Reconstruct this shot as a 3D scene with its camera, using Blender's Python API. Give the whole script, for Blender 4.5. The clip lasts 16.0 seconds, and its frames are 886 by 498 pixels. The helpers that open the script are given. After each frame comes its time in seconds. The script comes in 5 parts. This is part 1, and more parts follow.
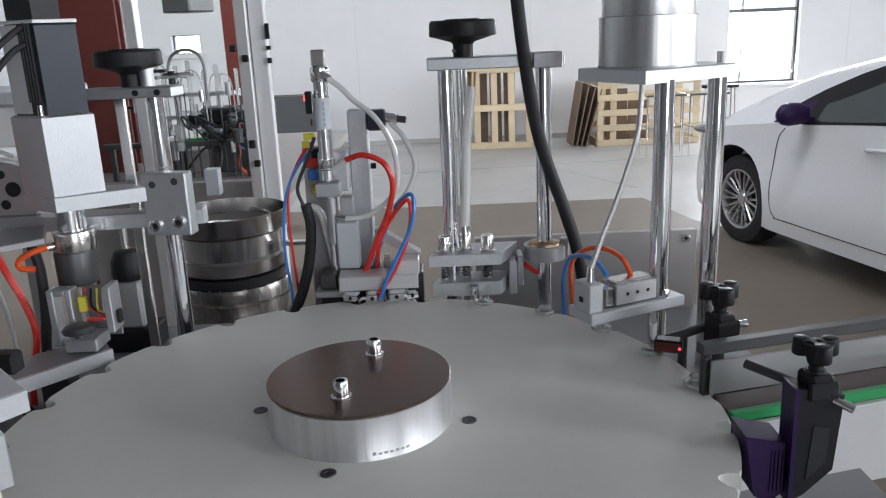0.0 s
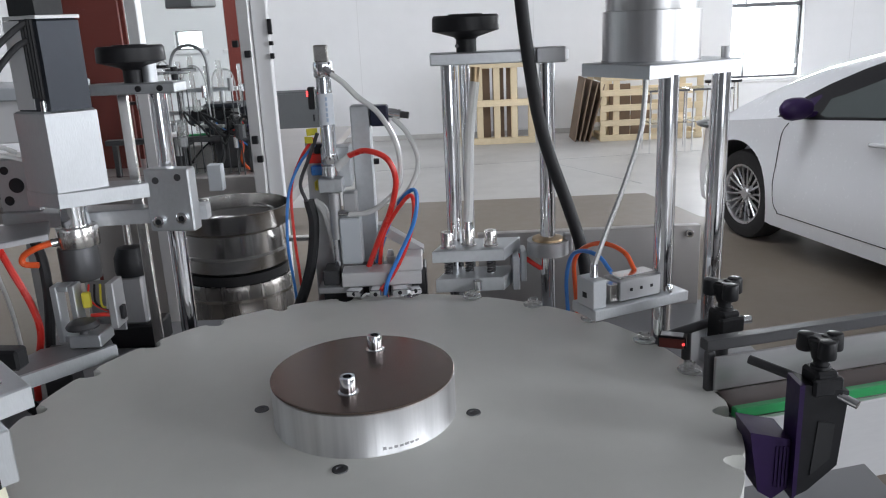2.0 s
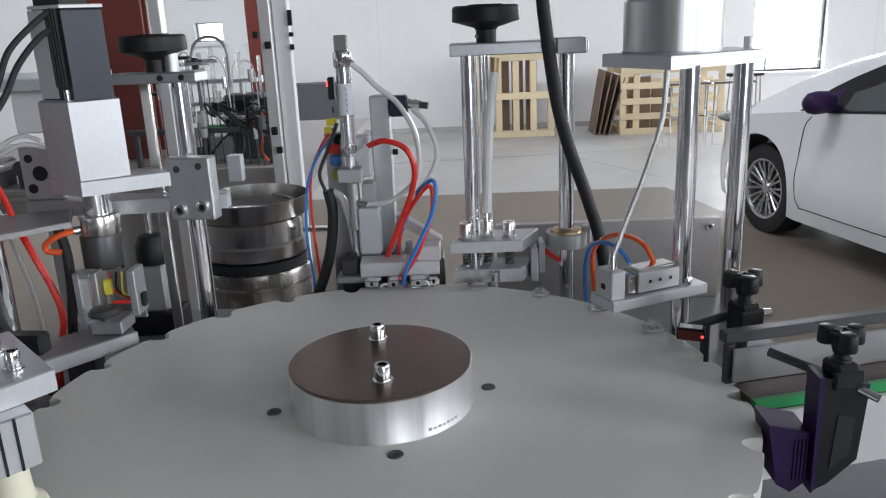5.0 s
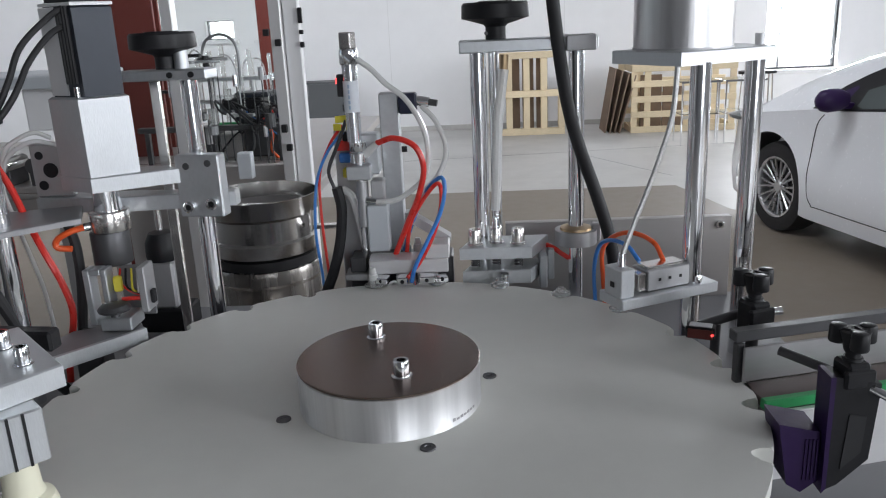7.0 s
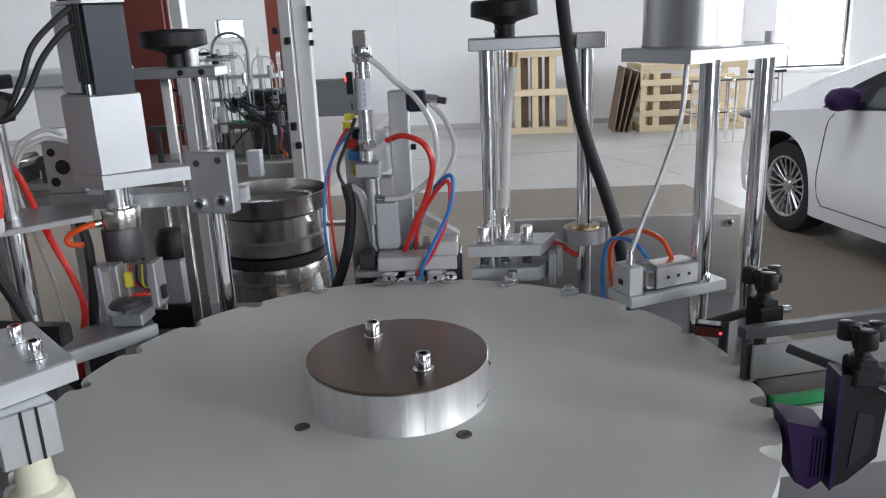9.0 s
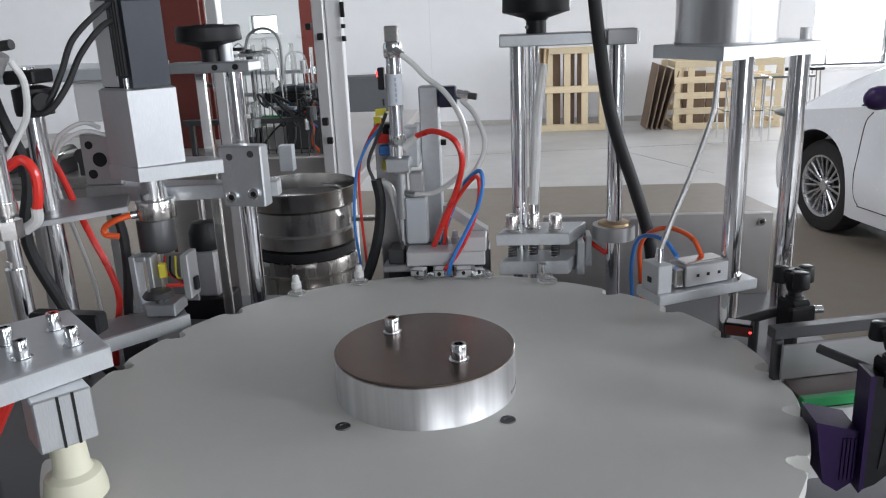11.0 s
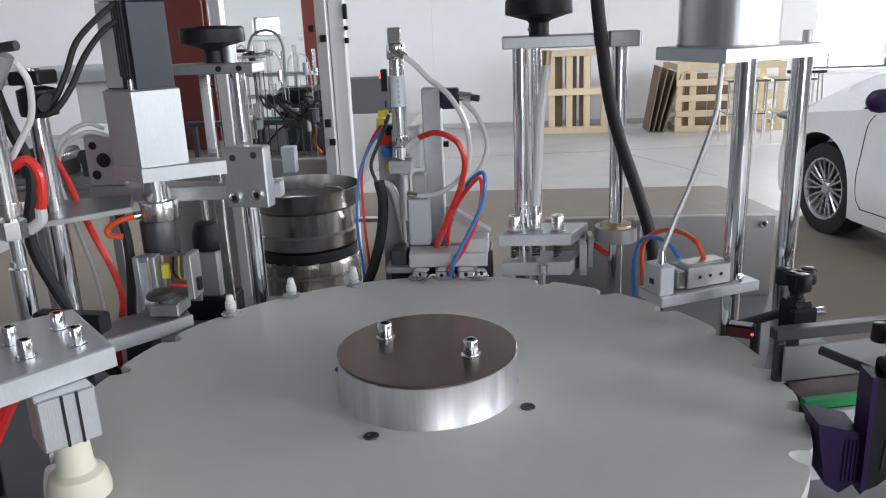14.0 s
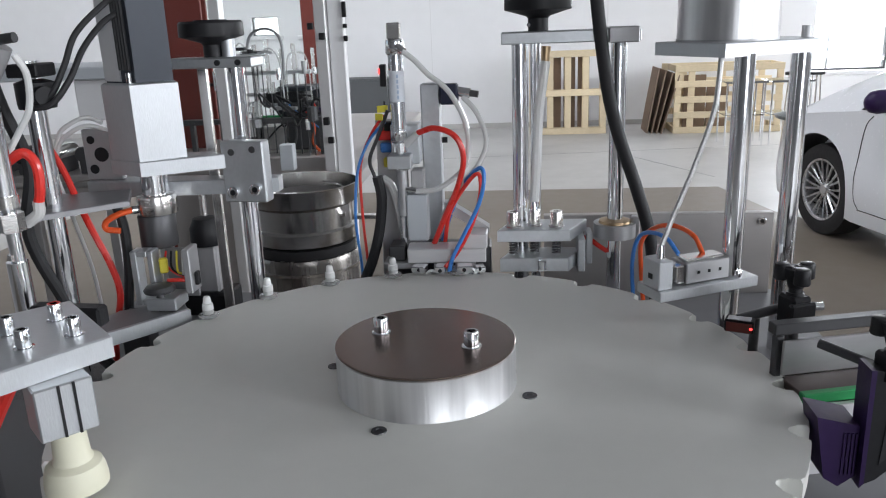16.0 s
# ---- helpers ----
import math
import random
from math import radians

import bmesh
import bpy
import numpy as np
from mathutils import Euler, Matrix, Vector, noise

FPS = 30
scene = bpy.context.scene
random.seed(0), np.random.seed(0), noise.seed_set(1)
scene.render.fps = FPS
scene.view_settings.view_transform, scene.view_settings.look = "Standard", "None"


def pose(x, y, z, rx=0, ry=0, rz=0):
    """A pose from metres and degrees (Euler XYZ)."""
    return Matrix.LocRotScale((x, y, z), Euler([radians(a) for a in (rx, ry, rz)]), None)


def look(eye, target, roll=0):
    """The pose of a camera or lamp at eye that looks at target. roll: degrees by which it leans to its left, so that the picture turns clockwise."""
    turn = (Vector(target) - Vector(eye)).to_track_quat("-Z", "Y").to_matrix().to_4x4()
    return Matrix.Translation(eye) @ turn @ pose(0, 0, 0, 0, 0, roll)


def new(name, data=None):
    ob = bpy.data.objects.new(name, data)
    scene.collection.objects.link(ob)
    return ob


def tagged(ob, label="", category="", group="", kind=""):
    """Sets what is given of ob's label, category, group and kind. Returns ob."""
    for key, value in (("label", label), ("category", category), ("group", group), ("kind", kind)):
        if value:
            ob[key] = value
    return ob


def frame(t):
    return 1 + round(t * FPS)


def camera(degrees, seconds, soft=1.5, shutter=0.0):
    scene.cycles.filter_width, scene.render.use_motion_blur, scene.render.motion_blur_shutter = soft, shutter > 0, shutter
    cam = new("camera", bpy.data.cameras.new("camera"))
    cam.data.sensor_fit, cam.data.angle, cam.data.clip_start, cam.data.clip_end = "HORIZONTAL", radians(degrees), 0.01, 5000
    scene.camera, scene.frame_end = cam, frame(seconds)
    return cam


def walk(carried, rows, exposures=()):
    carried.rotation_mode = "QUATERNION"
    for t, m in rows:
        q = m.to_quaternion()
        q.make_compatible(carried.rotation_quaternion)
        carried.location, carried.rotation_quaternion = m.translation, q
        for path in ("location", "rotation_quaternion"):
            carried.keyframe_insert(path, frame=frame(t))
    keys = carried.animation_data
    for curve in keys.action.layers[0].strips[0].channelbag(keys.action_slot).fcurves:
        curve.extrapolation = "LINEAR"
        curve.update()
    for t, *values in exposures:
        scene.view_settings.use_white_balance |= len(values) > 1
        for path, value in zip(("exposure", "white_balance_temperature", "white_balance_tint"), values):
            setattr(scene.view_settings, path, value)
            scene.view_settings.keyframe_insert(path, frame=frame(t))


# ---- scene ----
cam = camera(58.5, 16.0, soft=1.1)
PATH = [
    (0, (0.103, -0.798, 1.355), (0.09, 1.129, 0.821), -2.5),
    (0.5, (0.103, -0.797, 1.355), (0.085, 1.13, 0.818), -2.6),
    (1, (0.103, -0.797, 1.355), (0.084, 1.129, 0.816), -2.6),
    (1.5, (0.105, -0.795, 1.353), (0.083, 1.13, 0.811), -2.5),
    (2, (0.102, -0.797, 1.355), (0.082, 1.128, 0.81), -2.6),
    (2.5, (0.102, -0.796, 1.355), (0.078, 1.127, 0.809), -2.6),
    (3, (0.102, -0.797, 1.353), (0.078, 1.125, 0.801), -2.6),
    (3.5, (0.103, -0.797, 1.352), (0.069, 1.125, 0.797), -2.6),
    (4, (0.1, -0.799, 1.353), (0.057, 1.122, 0.796), -2.6),
    (6.5, (0.103, -0.799, 1.349), (0.011, 1.118, 0.787), -2.5),
    (7, (0.103, -0.797, 1.35), (0.012, 1.12, 0.787), -2.6),
    (7.5, (0.103, -0.798, 1.35), (0.015, 1.12, 0.789), -2.5),
    (8, (0.102, -0.801, 1.349), (0.009, 1.117, 0.788), -2.5),
    (8.5, (0.101, -0.801, 1.349), (0.001, 1.115, 0.783), -2.6),
    (9, (0.102, -0.801, 1.349), (-0.009, 1.114, 0.784), -2.6),
    (11.5, (0.104, -0.807, 1.348), (-0.088, 1.1, 0.777), -2.5),
    (12, (0.103, -0.807, 1.347), (-0.084, 1.101, 0.777), -2.5),
    (12.5, (0.099, -0.808, 1.348), (-0.085, 1.1, 0.778), -2.5),
    (13, (0.101, -0.81, 1.347), (-0.088, 1.098, 0.778), -2.3),
    (13.5, (0.102, -0.81, 1.349), (-0.091, 1.099, 0.783), -2.3),
    (14, (0.103, -0.809, 1.348), (-0.087, 1.1, 0.783), -2.4),
    (14.5, (0.101, -0.809, 1.347), (-0.083, 1.1, 0.781), -2.3),
    (15, (0.101, -0.81, 1.348), (-0.083, 1.099, 0.78), -2.3),
    (15.5, (0.102, -0.812, 1.347), (-0.087, 1.097, 0.781), -2.2),
    (16, (0.102, -0.81, 1.339), (-0.083, 1.1, 0.777), -2.2),
]
walk(cam, [(t, look(eye, target, roll)) for t, eye, target, roll in PATH], [(0, -0.08), (9, -0.09), (12, 0.02), (16, 0.04)])

# ---- light ----
world = bpy.data.worlds.new("hall_sky")
scene.world = world
world.use_nodes = True
wn = world.node_tree.nodes
sky = wn.new("ShaderNodeTexSky")
sky.sky_type = "NISHITA"
sky.sun_disc = False
sky.sun_elevation = radians(42)
sky.sun_rotation = radians(60)
wn["Background"].inputs[1].default_value = 0.06
world.node_tree.links.new(sky.outputs[0], wn["Background"].inputs[0])

sun_data = bpy.data.lights.new("sun", "SUN")
sun_data.energy, sun_data.angle, sun_data.color = 1.0, radians(10), (1, 0.96, 0.9)
sun = new("sun", sun_data)
sun.matrix_world = look((12, 14, 14), (0, 0, 0))


def window_light(name, eye, target, w, h, power, colour=(0.912, 0.945, 1.0)):
    d = bpy.data.lights.new(name, "AREA")
    d.shape, d.size, d.size_y, d.energy, d.color = "RECTANGLE", w, h, power, colour
    ob = new(name, d)
    ob.matrix_world = look(eye, target)
    return ob


window_light("window_light", (8.9, 2.4, 2.6), (0, 4.5, 1.0), 5.0, 2.6, 350)
window_light("window_light", (8.9, -3.8, 2.6), (0, -1.0, 1.0), 3.0, 2.6, 420)
window_light("window_light", (-8.7, 2.0, 2.6), (0, 2.0, 1.4), 6.0, 2.6, 16)
window_light("door_light", (3.1, -6.9, 2.1), (0.4, 0, 1.2), 2.9, 3.6, 165)
window_light("window_light", (4.01, 9.0, 1.8), (2.2, 2, 0.2), 0.82, 2.3, 130)
# Added fill lamp under the closed ceiling, brightens the far wall and floor.
window_light("far_wall_fill", (-3.0, 3.3, 4.30), (-2.0, 8.0, 0.9), 9.6, 1.2, 430)

# ---- materials ----
MATS = {}


def mat(name, colour, rough=0.5, metal=0.0, grain=0.0, scale=40.0, bump=0.0, stretch=(1, 1, 1), spec=0.5, stain=0.0,
        trans=0.0, ior=1.45, alpha=1.0, emit=None, coat=0.0, vary=0.0):
    """A procedural surface: base colour with fine grain and wide stains, roughness that varies with both, and fine relief."""
    if name in MATS:
        return MATS[name]
    m = bpy.data.materials.new(name)
    m.use_nodes = True
    n, l = m.node_tree.nodes, m.node_tree.links
    b = n["Principled BSDF"]
    b.inputs["Metallic"].default_value = metal
    b.inputs["Roughness"].default_value = rough
    b.inputs["Specular IOR Level"].default_value = spec
    b.inputs["IOR"].default_value = ior
    b.inputs["Transmission Weight"].default_value = trans
    b.inputs["Alpha"].default_value = alpha
    b.inputs["Coat Weight"].default_value = coat
    b.inputs["Base Color"].default_value = (*colour, 1)
    if emit:
        b.inputs["Emission Color"].default_value = (*emit[:3], 1)
        b.inputs["Emission Strength"].default_value = emit[3]
    if grain or stain or bump or vary:
        co = n.new("ShaderNodeTexCoord")
        mp = n.new("ShaderNodeMapping")
        mp.inputs["Scale"].default_value = stretch
        l.new(co.outputs["Object"], mp.inputs[0])
        fine = n.new("ShaderNodeTexNoise")
        fine.inputs["Scale"].default_value = scale
        fine.inputs["Detail"].default_value = 5
        l.new(mp.outputs[0], fine.inputs["Vector"])
        wide = n.new("ShaderNodeTexNoise")
        wide.inputs["Scale"].default_value = max(scale * 0.07, 0.6)
        wide.inputs["Detail"].default_value = 6
        wide.inputs["Roughness"].default_value = 0.65
        l.new(co.outputs["Object"], wide.inputs["Vector"])
        a = n.new("ShaderNodeMix")
        a.data_type = "RGBA"
        a.inputs[6].default_value = (*[c * (1 - grain) for c in colour], 1)
        a.inputs[7].default_value = (*[min(c * (1 + grain), 1) for c in colour], 1)
        l.new(fine.outputs[0], a.inputs[0])
        ramp = n.new("ShaderNodeMapRange")
        ramp.inputs[1].default_value, ramp.inputs[2].default_value = 0.4, 0.72
        ramp.inputs[3].default_value, ramp.inputs[4].default_value = 0.0, stain
        l.new(wide.outputs[0], ramp.inputs[0])
        s = n.new("ShaderNodeMix")
        s.data_type = "RGBA"
        s.inputs[7].default_value = (*[c * 0.45 for c in colour], 1)
        l.new(ramp.outputs[0], s.inputs[0])
        l.new(a.outputs[2], s.inputs[6])
        out = s.outputs[2]
        if vary:
            info = n.new("ShaderNodeObjectInfo")
            hs = n.new("ShaderNodeHueSaturation")
            v = n.new("ShaderNodeMapRange")
            v.inputs[3].default_value, v.inputs[4].default_value = 1 - vary, 1 + vary
            l.new(info.outputs["Random"], v.inputs[0])
            l.new(v.outputs[0], hs.inputs["Value"])
            l.new(out, hs.inputs["Color"])
            out = hs.outputs[0]
        l.new(out, b.inputs["Base Color"])
        rr = n.new("ShaderNodeMapRange")
        rr.inputs[3].default_value, rr.inputs[4].default_value = max(rough * 0.8, 0.02), min(rough * 1.25, 1)
        l.new(fine.outputs[0], rr.inputs[0])
        l.new(rr.outputs[0], b.inputs["Roughness"])
        if bump:
            bp = n.new("ShaderNodeBump")
            bp.inputs["Strength"].default_value = bump
            bp.inputs["Distance"].default_value = 0.002
            l.new(fine.outputs[0], bp.inputs["Height"])
            l.new(bp.outputs[0], b.inputs["Normal"])
    MATS[name] = m
    return m


ALU = mat("brushed_aluminium", (0.60, 0.62, 0.64), 0.42, 0.85, 0.10, 130, 0.12, (1, 9, 1), stain=0.16)
ALU_D = mat("dull_aluminium", (0.50, 0.50, 0.51), 0.5, 0.8, 0.08, 70, 0.08, (5, 1, 1), stain=0.15)
CHROME = mat("hard_chrome", (0.82, 0.83, 0.85), 0.10, 1.0, 0.03, 120)
STEEL = mat("stainless_steel", (0.74, 0.72, 0.70), 0.22, 1.0, 0.05, 120, 0.02, (0.3, 0.3, 4), stain=0.06)
SPUN = mat("spun_aluminium", (0.74, 0.74, 0.75), 0.34, 0.92, 0.30, 70, 0.30, (1, 1, 0.03), stain=0.16)
# The hub cover's brownish reflection is put into this metal colour.
CAPST = mat("polished_cover_steel", (0.225, 0.175, 0.155), 0.24, 1.0, 0.03, 50, 0.006, (7, 0.8, 1), stain=0.04)
SHEET = mat("sheet_steel", (0.45, 0.43, 0.42), 0.40, 0.7, 0.05, 30, 0.03, (1, 1, 7), stain=0.15)
POM = mat("white_acetal", (0.70, 0.70, 0.66), 0.36, 0.0, 0.03, 45, 0.02, stain=0.10)
CREAM = mat("cream_nylon", (0.72, 0.70, 0.55), 0.45, 0.0, 0.03, 50, stain=0.05)
BLACK = mat("black_plastic", (0.014, 0.014, 0.016), 0.45, 0, 0.2, 150, 0.15, spec=0.35)
RUBBER = mat("black_rubber", (0.02, 0.02, 0.022), 0.6, 0, 0.2, 90, 0.1)
ANOD = mat("black_anodised", (0.035, 0.04, 0.05), 0.42, 0.4, 0.1, 80, 0.05)
DARK = mat("dark_steel", (0.10, 0.10, 0.105), 0.45, 0.7, 0.12, 50, 0.05, stain=0.2)
BRASS = mat("bronze_bush", (0.42, 0.31, 0.19), 0.4, 1.0, 0.08, 60)
RED = mat("red_hose", (0.75, 0.04, 0.03), 0.28, 0, 0.06, 40, coat=0.3)
ORANGE = mat("orange_hose", (0.85, 0.12, 0.03), 0.28, 0, 0.06, 40, coat=0.3)
BLUE = mat("blue_hose", (0.05, 0.22, 0.62), 0.28, 0, 0.06, 40, coat=0.3)
CLEAR = mat("milky_hose", (0.86, 0.86, 0.85), 0.15, 0, 0.04, 60, trans=0.3)
BRAID = mat("braided_steel", (0.55, 0.55, 0.55), 0.38, 0.8, 0.35, 300, 0.5)
GLASS = mat("clear_acrylic", (0.93, 0.96, 0.95), 0.04, 0, trans=1.0, ior=1.12, spec=0.3)
VIAL = mat("vial_plastic", (0.90, 0.91, 0.90), 0.14, 0, trans=0.3, ior=1.4)
YELLOW = mat("yellow_tag", (0.72, 0.62, 0.06), 0.5, 0, 0.05, 40, stain=0.1)
MAROON = mat("maroon_paint", (0.17, 0.038, 0.03), 0.5, 0, 0.08, 12, 0.05, stain=0.25)
WALLP = mat("white_wall_paint", (0.77, 0.77, 0.78), 0.85, 0, 0.03, 6, 0.1, stain=0.08)
# For walls out of view, darkened so the chrome reflects more contrast.
DIMW = mat("dim_unseen_wall", (0.30, 0.30, 0.31), 0.85, 0, 0.04, 6, 0.1, stain=0.15)
CEIL = mat("dim_unseen_ceiling", (0.30, 0.30, 0.31), 0.7, 0, 0.04, 5, stain=0.1)
CONC = mat("pale_concrete", (0.50, 0.49, 0.475), 0.42, 0, 0.10, 16, 0.08, stain=0.42)
MATT = mat("brown_floor_paint", (0.205, 0.172, 0.140), 0.5, 0, 0.08, 12, 0.06, stain=0.2)
WOOD = mat("pine_wood", (0.70, 0.58, 0.39), 0.7, 0, 0.18, 30, 0.2, (1, 1, 6), stain=0.25, vary=0.12)
WOOD_D = mat("old_plywood", (0.22, 0.155, 0.11), 0.75, 0, 0.15, 20, 0.15, (1, 5, 1), stain=0.3, vary=0.1)
CARW = mat("white_car_paint", (0.80, 0.81, 0.84), 0.25, 0.0, 0.01, 50, coat=0.9)
CARG = mat("tinted_car_glass", (0.085, 0.10, 0.10), 0.05, 0, spec=0.6)
TYRE = mat("tyre_rubber", (0.022, 0.021, 0.022), 0.75, 0, 0.2, 60, 0.3, stain=0.2)
RIM = mat("alloy_rim", (0.62, 0.62, 0.64), 0.28, 0.9, 0.04, 40)
GREYC = mat("grey_cabinet_paint", (0.10, 0.105, 0.11), 0.55, 0, 0.05, 20, stain=0.15)
LIGHTC = mat("pale_machine_paint", (0.50, 0.53, 0.56), 0.5, 0, 0.04, 14, stain=0.12)
GREEN = mat("green_belt_strip", (0.02, 0.30, 0.09), 0.45, 0, 0.08, 60, stain=0.1)
BELT = mat("brown_chain_plate", (0.085, 0.058, 0.052), 0.6, 0.0, 0.1, 40, stain=0.2)
LED = mat("red_indicator", (0.6, 0.02, 0.02), 0.3, emit=(1, 0.05, 0.05, 4))
GUARD = mat("violet_black_guard", (0.026, 0.010, 0.060), 0.42, 0, 0.2, 90, 0.1, spec=0.35)


TRAY = mat("grey_tray_paint", (0.27, 0.27, 0.28), 0.55, 0, 0.05, 14, stain=0.2)
BASEST = mat("drive_base_steel", (0.24, 0.225, 0.21), 0.26, 1.0, 0.16, 16, 0.03, (5, 5, 0.25), stain=0.2)
# Reflected dark surroundings and upright highlights are put into this streaked colour.
BOWLST = mat("polished_bowl_steel", (0.44, 0.43, 0.42), 0.20, 1.0, 0.16, 16, 0.03, (5, 5, 0.25), stain=0.2)
VIALG = mat("clear_vial_glass", (0.93, 0.94, 0.93), 0.08, 0, trans=0.8, ior=1.4)
LABELB = mat("pale_blue_label", (0.42, 0.52, 0.66), 0.4, 0, 0.1, 90)
# Darker aluminium copy; shade on the side arms is put into its colour.
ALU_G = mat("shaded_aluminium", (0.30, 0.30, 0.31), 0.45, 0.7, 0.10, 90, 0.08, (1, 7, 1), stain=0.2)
FAINT = mat("faint_marking", (0.42, 0.42, 0.43), 0.5, 0.6)
SILVER = mat("silver_paint", (0.60, 0.60, 0.61), 0.45, 0.3, 0.05, 60, 0.05, stain=0.1)
SATIN = mat("satin_steel", (0.66, 0.655, 0.66), 0.38, 0.3, 0.05, 50, 0.03, (1, 1, 6), stain=0.1)


# ---- building helpers ----
ORIGIN = {}


def thing(name, label, category, at=(0, 0, 0), group="", kind=""):
    ob = new(name)
    ob.empty_display_size = 0.05
    ob.location = at
    ORIGIN[ob.name] = Vector(at)
    return tagged(ob, label, category, group, kind)


def link(name, bm, material, origin):
    for f in bm.faces:
        f.smooth = True
    bmesh.ops.recalc_face_normals(bm, faces=bm.faces[:])
    for e in bm.edges:
        if len(e.link_faces) == 2 and e.calc_face_angle(0) > 0.6:
            e.smooth = False
    bmesh.ops.translate(bm, verts=bm.verts[:], vec=-origin)
    me = bpy.data.meshes.new(name)
    bm.to_mesh(me)
    bm.free()
    me.materials.append(material)
    return new(name, me)


def part(name, bm, material, parent, label=""):
    org = ORIGIN[parent.name]
    ob = link(name, bm, material, org)
    ob.parent = parent
    ORIGIN[ob.name] = org
    return tagged(ob, label)


def solid(name, bm, material, label, category, at=(0, 0, 0), kind="", group=""):
    ob = link(name, bm, material, Vector(at))
    ob.location = at
    ORIGIN[ob.name] = Vector(at)
    return tagged(ob, label, category, group, kind)


def box(x0, x1, y0, y1, z0, z1, bev=0.0015, bm=None, turn=0.0, about=None):
    own = bmesh.new()
    bmesh.ops.create_cube(own, size=1)
    bmesh.ops.scale(own, vec=(x1 - x0, y1 - y0, z1 - z0), verts=own.verts[:])
    if bev:
        bmesh.ops.bevel(own, geom=own.edges[:], offset=bev, segments=1, affect="EDGES")
    c = Vector(((x0 + x1) / 2, (y0 + y1) / 2, (z0 + z1) / 2))
    bmesh.ops.translate(own, verts=own.verts[:], vec=c)
    if turn:
        p = Vector(about) if about else c
        bmesh.ops.rotate(own, verts=own.verts[:], cent=p, matrix=Matrix.Rotation(radians(turn), 3, "Z"))
    return join(bm, own)


def join(bm, own):
    if bm is None:
        return own
    tmp = bpy.data.meshes.new("tmp")
    own.to_mesh(tmp)
    bm.from_mesh(tmp)
    own.free()
    bpy.data.meshes.remove(tmp)
    return bm


def rod(p0, p1, r, r2=None, seg=24, bev=0.0, bm=None):
    own = bmesh.new()
    p0, p1 = Vector(p0), Vector(p1)
    d = p1 - p0
    bmesh.ops.create_cone(own, cap_ends=True, segments=seg, radius1=r, radius2=r if r2 is None else r2, depth=d.length)
    if bev:
        es = [e for e in own.edges if abs(e.verts[0].co.z - e.verts[1].co.z) < 1e-6]
        bmesh.ops.bevel(own, geom=es, offset=bev, segments=2, profile=0.5, affect="EDGES")
    m = Matrix.Translation((p0 + p1) / 2) @ d.to_track_quat("Z", "Y").to_matrix().to_4x4()
    bmesh.ops.transform(own, matrix=m, verts=own.verts[:])
    return join(bm, own)


def lathe(profile, centre, seg=48, axis=(0, 0, 1), bm=None):
    own = bmesh.new()
    rings = []
    for r, z in profile:
        if r < 1e-6:
            rings.append([own.verts.new((0, 0, z))])
        else:
            rings.append([own.verts.new((r * math.cos(2 * math.pi * i / seg), r * math.sin(2 * math.pi * i / seg), z)) for i in range(seg)])
    for a, b in zip(rings, rings[1:]):
        for i in range(seg):
            j = (i + 1) % seg
            q = [a[i % len(a)], a[j % len(a)], b[j % len(b)], b[i % len(b)]]
            u = []
            for v in q:
                if v not in u:
                    u.append(v)
            if len(u) > 2:
                own.faces.new(u)
    m = Matrix.Translation(centre) @ Vector(axis).to_track_quat("Z", "Y").to_matrix().to_4x4()
    bmesh.ops.transform(own, matrix=m, verts=own.verts[:])
    return join(bm, own)


def hose(points, r, seg=10, steps=7, bm=None):
    """A round hose along a smooth line through the points."""
    own = bmesh.new()
    p = [Vector(q) for q in points]
    p = [2 * p[0] - p[1], *p, 2 * p[-1] - p[-2]]
    line = []
    for i in range(1, len(p) - 2):
        a, b, c, d = p[i - 1:i + 3]
        for k in range(steps):
            t = k / steps
            line.append(0.5 * (2 * b + (c - a) * t + (2 * a - 5 * b + 4 * c - d) * t * t + (3 * b - a - 3 * c + d) * t ** 3))
    line.append(p[-2])
    side = Vector((0.31, 0.22, 0.9))
    rings = []
    for i, q in enumerate(line):
        d = (line[min(i + 1, len(line) - 1)] - line[max(i - 1, 0)]).normalized()
        side = (side - d * side.dot(d)).normalized()
        up = d.cross(side)
        rings.append([own.verts.new(q + r * (side * math.cos(2 * math.pi * k / seg) + up * math.sin(2 * math.pi * k / seg))) for k in range(seg)])
    for a, b in zip(rings, rings[1:]):
        for k in range(seg):
            own.faces.new((a[k], a[(k + 1) % seg], b[(k + 1) % seg], b[k]))
    own.faces.new(rings[0])
    own.faces.new(rings[-1][::-1])
    return join(bm, own)


def slab(outline, z0, z1, bev=0.0, bm=None):
    """A plate with the given outline (x, y), from z0 up to z1."""
    own = bmesh.new()
    low = [own.verts.new((x, y, z0)) for x, y in outline]
    high = [own.verts.new((x, y, z1)) for x, y in outline]
    own.faces.new(low[::-1])
    top = own.faces.new(high)
    for i in range(len(low)):
        j = (i + 1) % len(low)
        own.faces.new((low[i], low[j], high[j], high[i]))
    if bev:
        bmesh.ops.bevel(own, geom=top.edges[:], offset=bev, segments=1, affect="EDGES")
    return join(bm, own)


